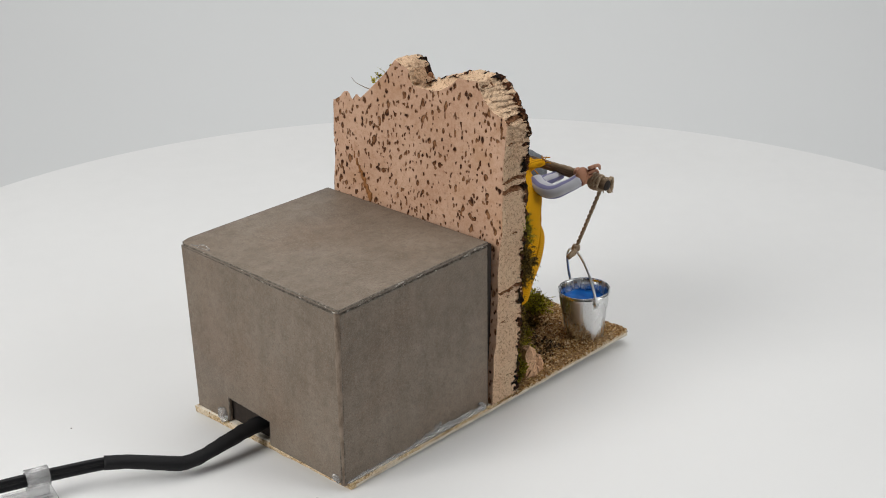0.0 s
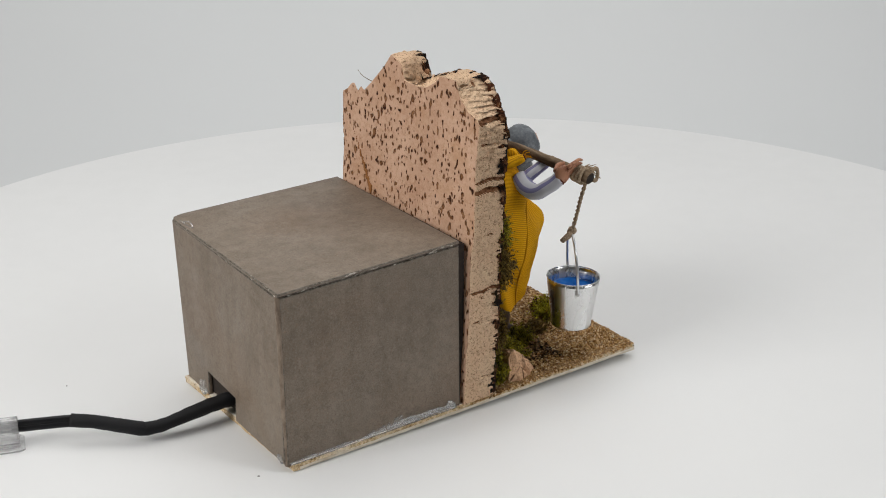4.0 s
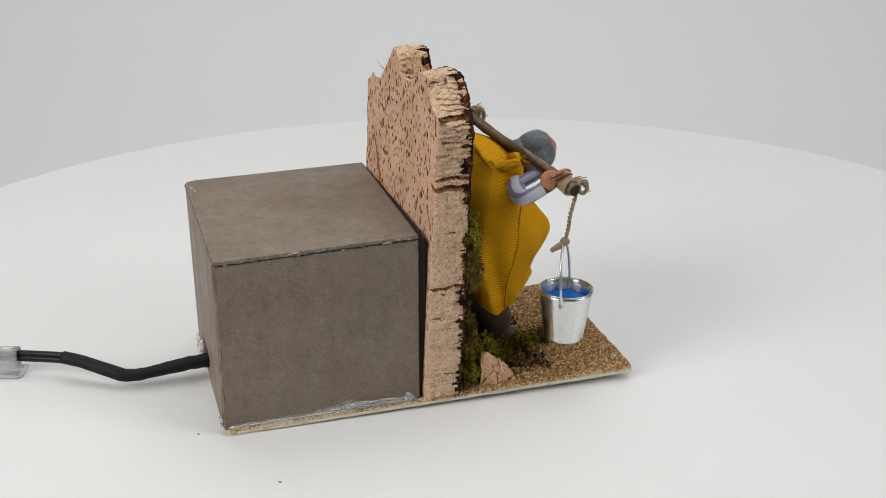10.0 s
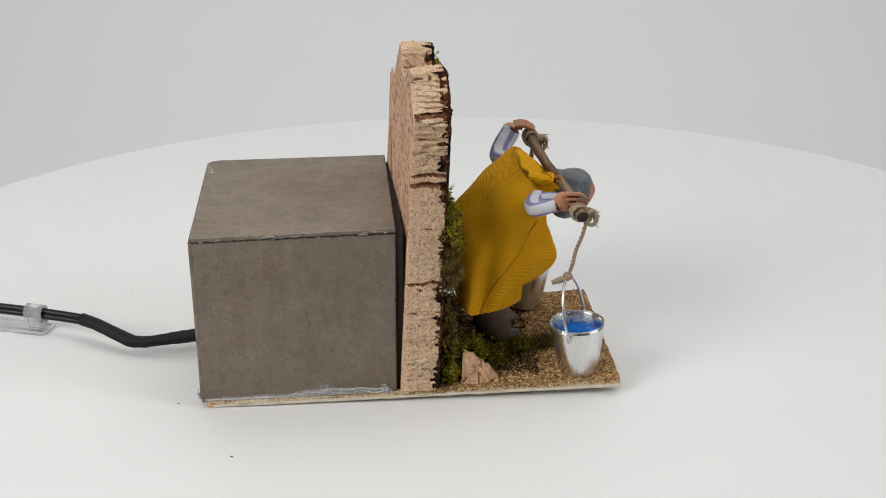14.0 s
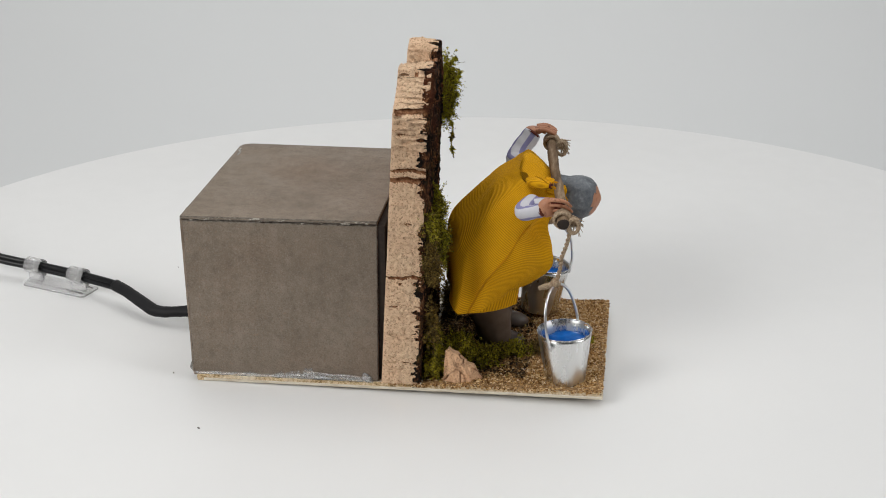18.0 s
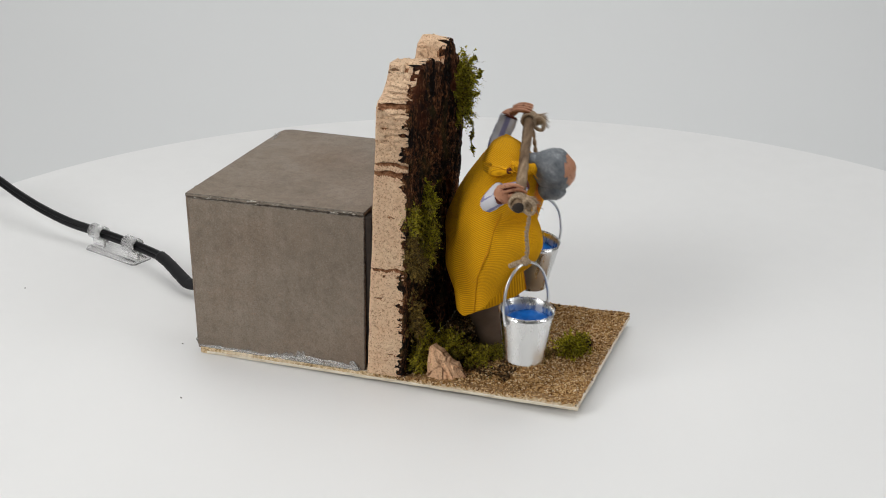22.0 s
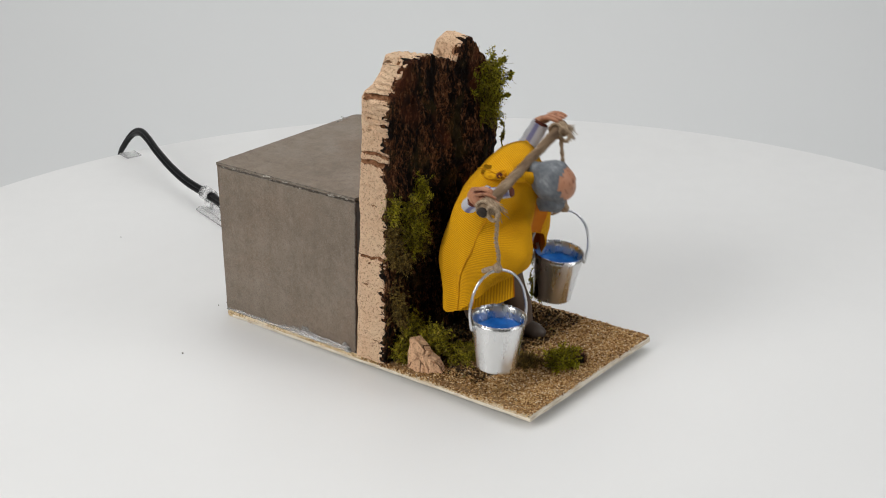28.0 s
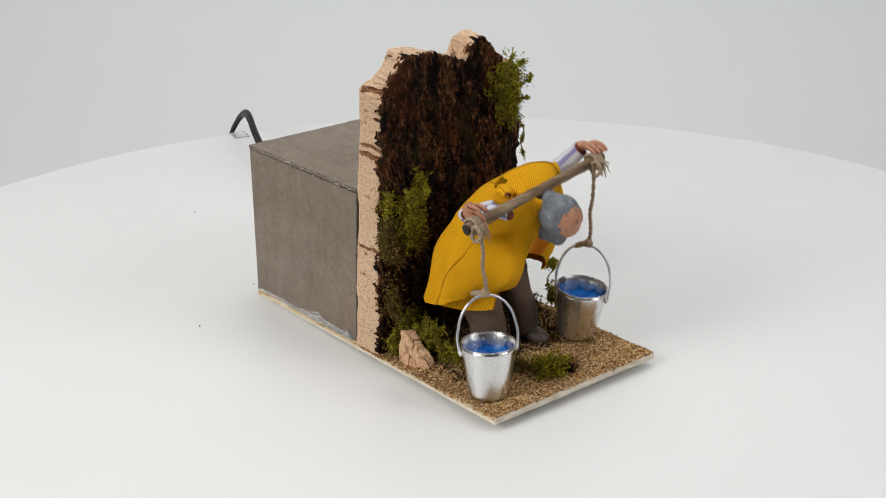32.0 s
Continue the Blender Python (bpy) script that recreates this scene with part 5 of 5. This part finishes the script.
def build_clip(label, plate, grips, d):
    """A clear plate with raised rims, and open bands that hold the cord over it."""
    c = thing("cable_clip", label, "cable clip", "clips on the cord")
    d = Vector(d).normalized()
    s = Vector((-d.y, d.x, 0))
    bm = bmesh.new()
    ring_loft(bm, [[(x, y, z) for x, y in plate] for z in (0.2, 1.1)], True)
    part("base_plate", bm, CLEAR, c, smooth=False)
    mid = Vector((sum(p[0] for p in plate) / len(plate), sum(p[1] for p in plate) / len(plate), 0))
    long = max((Vector((x, y, 0)) - mid).dot(d) for x, y in plate) - 2.5
    for off in (-4.6, 4.6):
        bm = bmesh.new()
        tube(bm, [mid + d * k + s * off + Vector((0, 0, 1.4)) for k in (-long, 0, long)], 0.6, 8)
        part("ridge", bm, CLEAR, c)
    for m in grips:
        m = Vector(m)
        bm = bmesh.new()
        rings = []
        for q in np.linspace(-1.0, math.pi + 1.3, 22):
            o = s * math.cos(q) + Vector((0, 0, 1)) * math.sin(q)
            flare = 1.0 + 0.35 * max(0.0, q - math.pi)
            rings.append([m + o * r * flare + d * x for r, x in ((3.6, -5.2), (4.7, -5.2), (4.7, 5.2), (3.6, 5.2))])
        ring_loft(bm, rings, True)
        part("loop", bm, CLEAR, c)
        bm = bmesh.new()
        block(bm, (-5.0, -1.1, 1.4), (5.0, 1.1, m.z - 3.4), 0.4)
        M = Matrix.Translation((m.x, m.y, 0)) @ Matrix.Rotation(math.atan2(d.y, d.x), 4, "Z")
        bmesh.ops.transform(bm, matrix=M, verts=bm.verts)
        part("stem", bm, CLEAR, c)
    return c


build_studio()
TABLE = build_table()
DIORAMA = build_diorama()
FIGURE = build_figurine()
CAPE = build_cape()
YOKE = build_pole()
PAIL_NEAR = build_bucket("shiny tin bucket of blue water beside the cork rock", 37.0)
PAIL_FAR = build_bucket("shiny tin bucket of blue water, mirroring the brown bark", 44.0)
CORD = build_cord()
CLIP = build_clip("clear plastic cable clip with two loops round the cord", [(-136.5, 108), (-135, 103.5), (-96, 91.0), (-93.5, 92), (-89.5, 104), (-91, 106.5), (-130, 119), (-133, 118)], [(-99, 99.2, 10.8), (-129, 109.8, 10.6)], (-30, 10.6, 0))
CLIP_RIM = build_clip("small clear plastic clip at the edge of the turntable", [(-261, 147), (-249, 144), (-246, 155), (-258, 158)], [], (-30, 10.6, 0))

# ---- how things move ----
PERIOD, FIRST = 3.023, 0.72
LIFT = [(-0.24, 0.0), (-0.16, 0.05), (-0.06, 0.3), (0.04, 0.6), (0.14, 0.82), (0.24, 0.93), (0.44, 1.0), (0.54, 1.0), (0.64, 0.96), (0.74, 0.85), (0.84, 0.62), (0.94, 0.35), (1.04, 0.12), (1.14, 0.02), (1.22, 0.0)]
HIP = Vector((0.13305, 0.05477, 0.05592))
AXIS, SWING = Vector((0.2905, -0.9292, 0.2284)).normalized(), 25.5


def raised(t):
    """0: bowed down, 1: straightened up."""
    tau = (t - FIRST + 0.9) % PERIOD - 0.9
    return profile(LIFT, tau)


def bow(s):
    return Matrix.Translation(HIP) @ Matrix.Rotation(radians(SWING * s), 4, AXIS) @ Matrix.Translation(-HIP)


NECK = Vector((0.171, 0.059, 0.103))


def sag(s):
    """The cape hangs down from the shoulders as the figurine straightens up."""
    return Matrix.Translation(NECK) @ Matrix.Rotation(radians(2.5 * s), 4, AXIS) @ Matrix.Rotation(radians(-6.0 * s), 4, "Z") @ Matrix.Translation(-NECK)


# each pail, bowed and straightened: foot, middle of the rim, turn of the handle, way from rim to knot; and the twine's place on the pole
NEAR = dict(foot=((190.0, 12.8, 7.4), (174.8, 11.2, 25.0)), rim=((188.8, 13.3, 34.9), (175.4, 11.3, 52.0)), turn=(-26, -30), knot=((-3.0, 4.5, 20), (-1.5, -0.5, 22)), tie=(190.8, 5.5, 95.0))
FAR = dict(foot=((170.8, 92.0, 9.4), (151.6, 94.5, 28.0)), rim=((173.7, 93.0, 36.4), (154.2, 94.5, 55.0)), turn=(-68, -45), knot=((-1.5, 0.5, 21), (0, 0, 22)), tie=(175.4, 98.0, 102.5))


def pail_rows(k):
    rows, bails, cords = [], [], []
    for i in range(321):
        t = i * 0.1
        s, lag = raised(t), raised(t + 0.03)

        def between(pair):
            return Vector(pair[0]).lerp(Vector(pair[1]), lag)

        foot, rim, knot = (between(k[n]) for n in ("foot", "rim", "knot"))
        up = (rim - foot) + Vector(((lag - s) * 14, 0, 0))
        lean = Vector((0, 0, 1)).rotation_difference(up).to_matrix().to_4x4()
        m = Matrix.Translation(foot * MM) @ lean @ pose(0, 0, 0, 0, 0, k["turn"][0] + (k["turn"][1] - k["turn"][0]) * lag)
        d = m.to_3x3().inverted() @ knot
        bail = pose(0, 0, PIN * MM, 0, math.degrees(math.atan2(d.x, d.z)), 0)
        top = m @ bail @ Vector((0, 0, (HANDLE_TOP - PIN) * MM))
        tie = bow(s) @ (Vector(k["tie"]) * MM)
        q = Vector((0, 0, 1)).rotation_difference(tie - top).to_matrix().to_4x4()
        rows.append((t, turned(t) @ PLACE @ m))
        bails.append((t, bail))
        cords.append((t, m.inverted() @ (Matrix.Translation(top) @ q)))
    return rows, bails, cords


def motions():
    steady = [(float(t), turned(t) @ PLACE) for t in range(33)]
    walk(TABLE, [(float(t), turned(t)) for t in range(33)])
    for ob in (DIORAMA, CORD, CLIP, CLIP_RIM):
        walk(ob, steady)
    bowing = [(i * 0.1, turned(i * 0.1) @ PLACE @ bow(raised(i * 0.1))) for i in range(321)]
    walk(FIGURE, bowing)
    walk(CAPE, [(i * 0.1, turned(i * 0.1) @ PLACE @ bow(raised(i * 0.1)) @ sag(raised(i * 0.1))) for i in range(321)])
    walk(YOKE, bowing)
    for k, things in ((NEAR, PAIL_NEAR), (FAR, PAIL_FAR)):
        for ob, rows in zip(things, pail_rows(k)):
            walk(ob, rows)


motions()
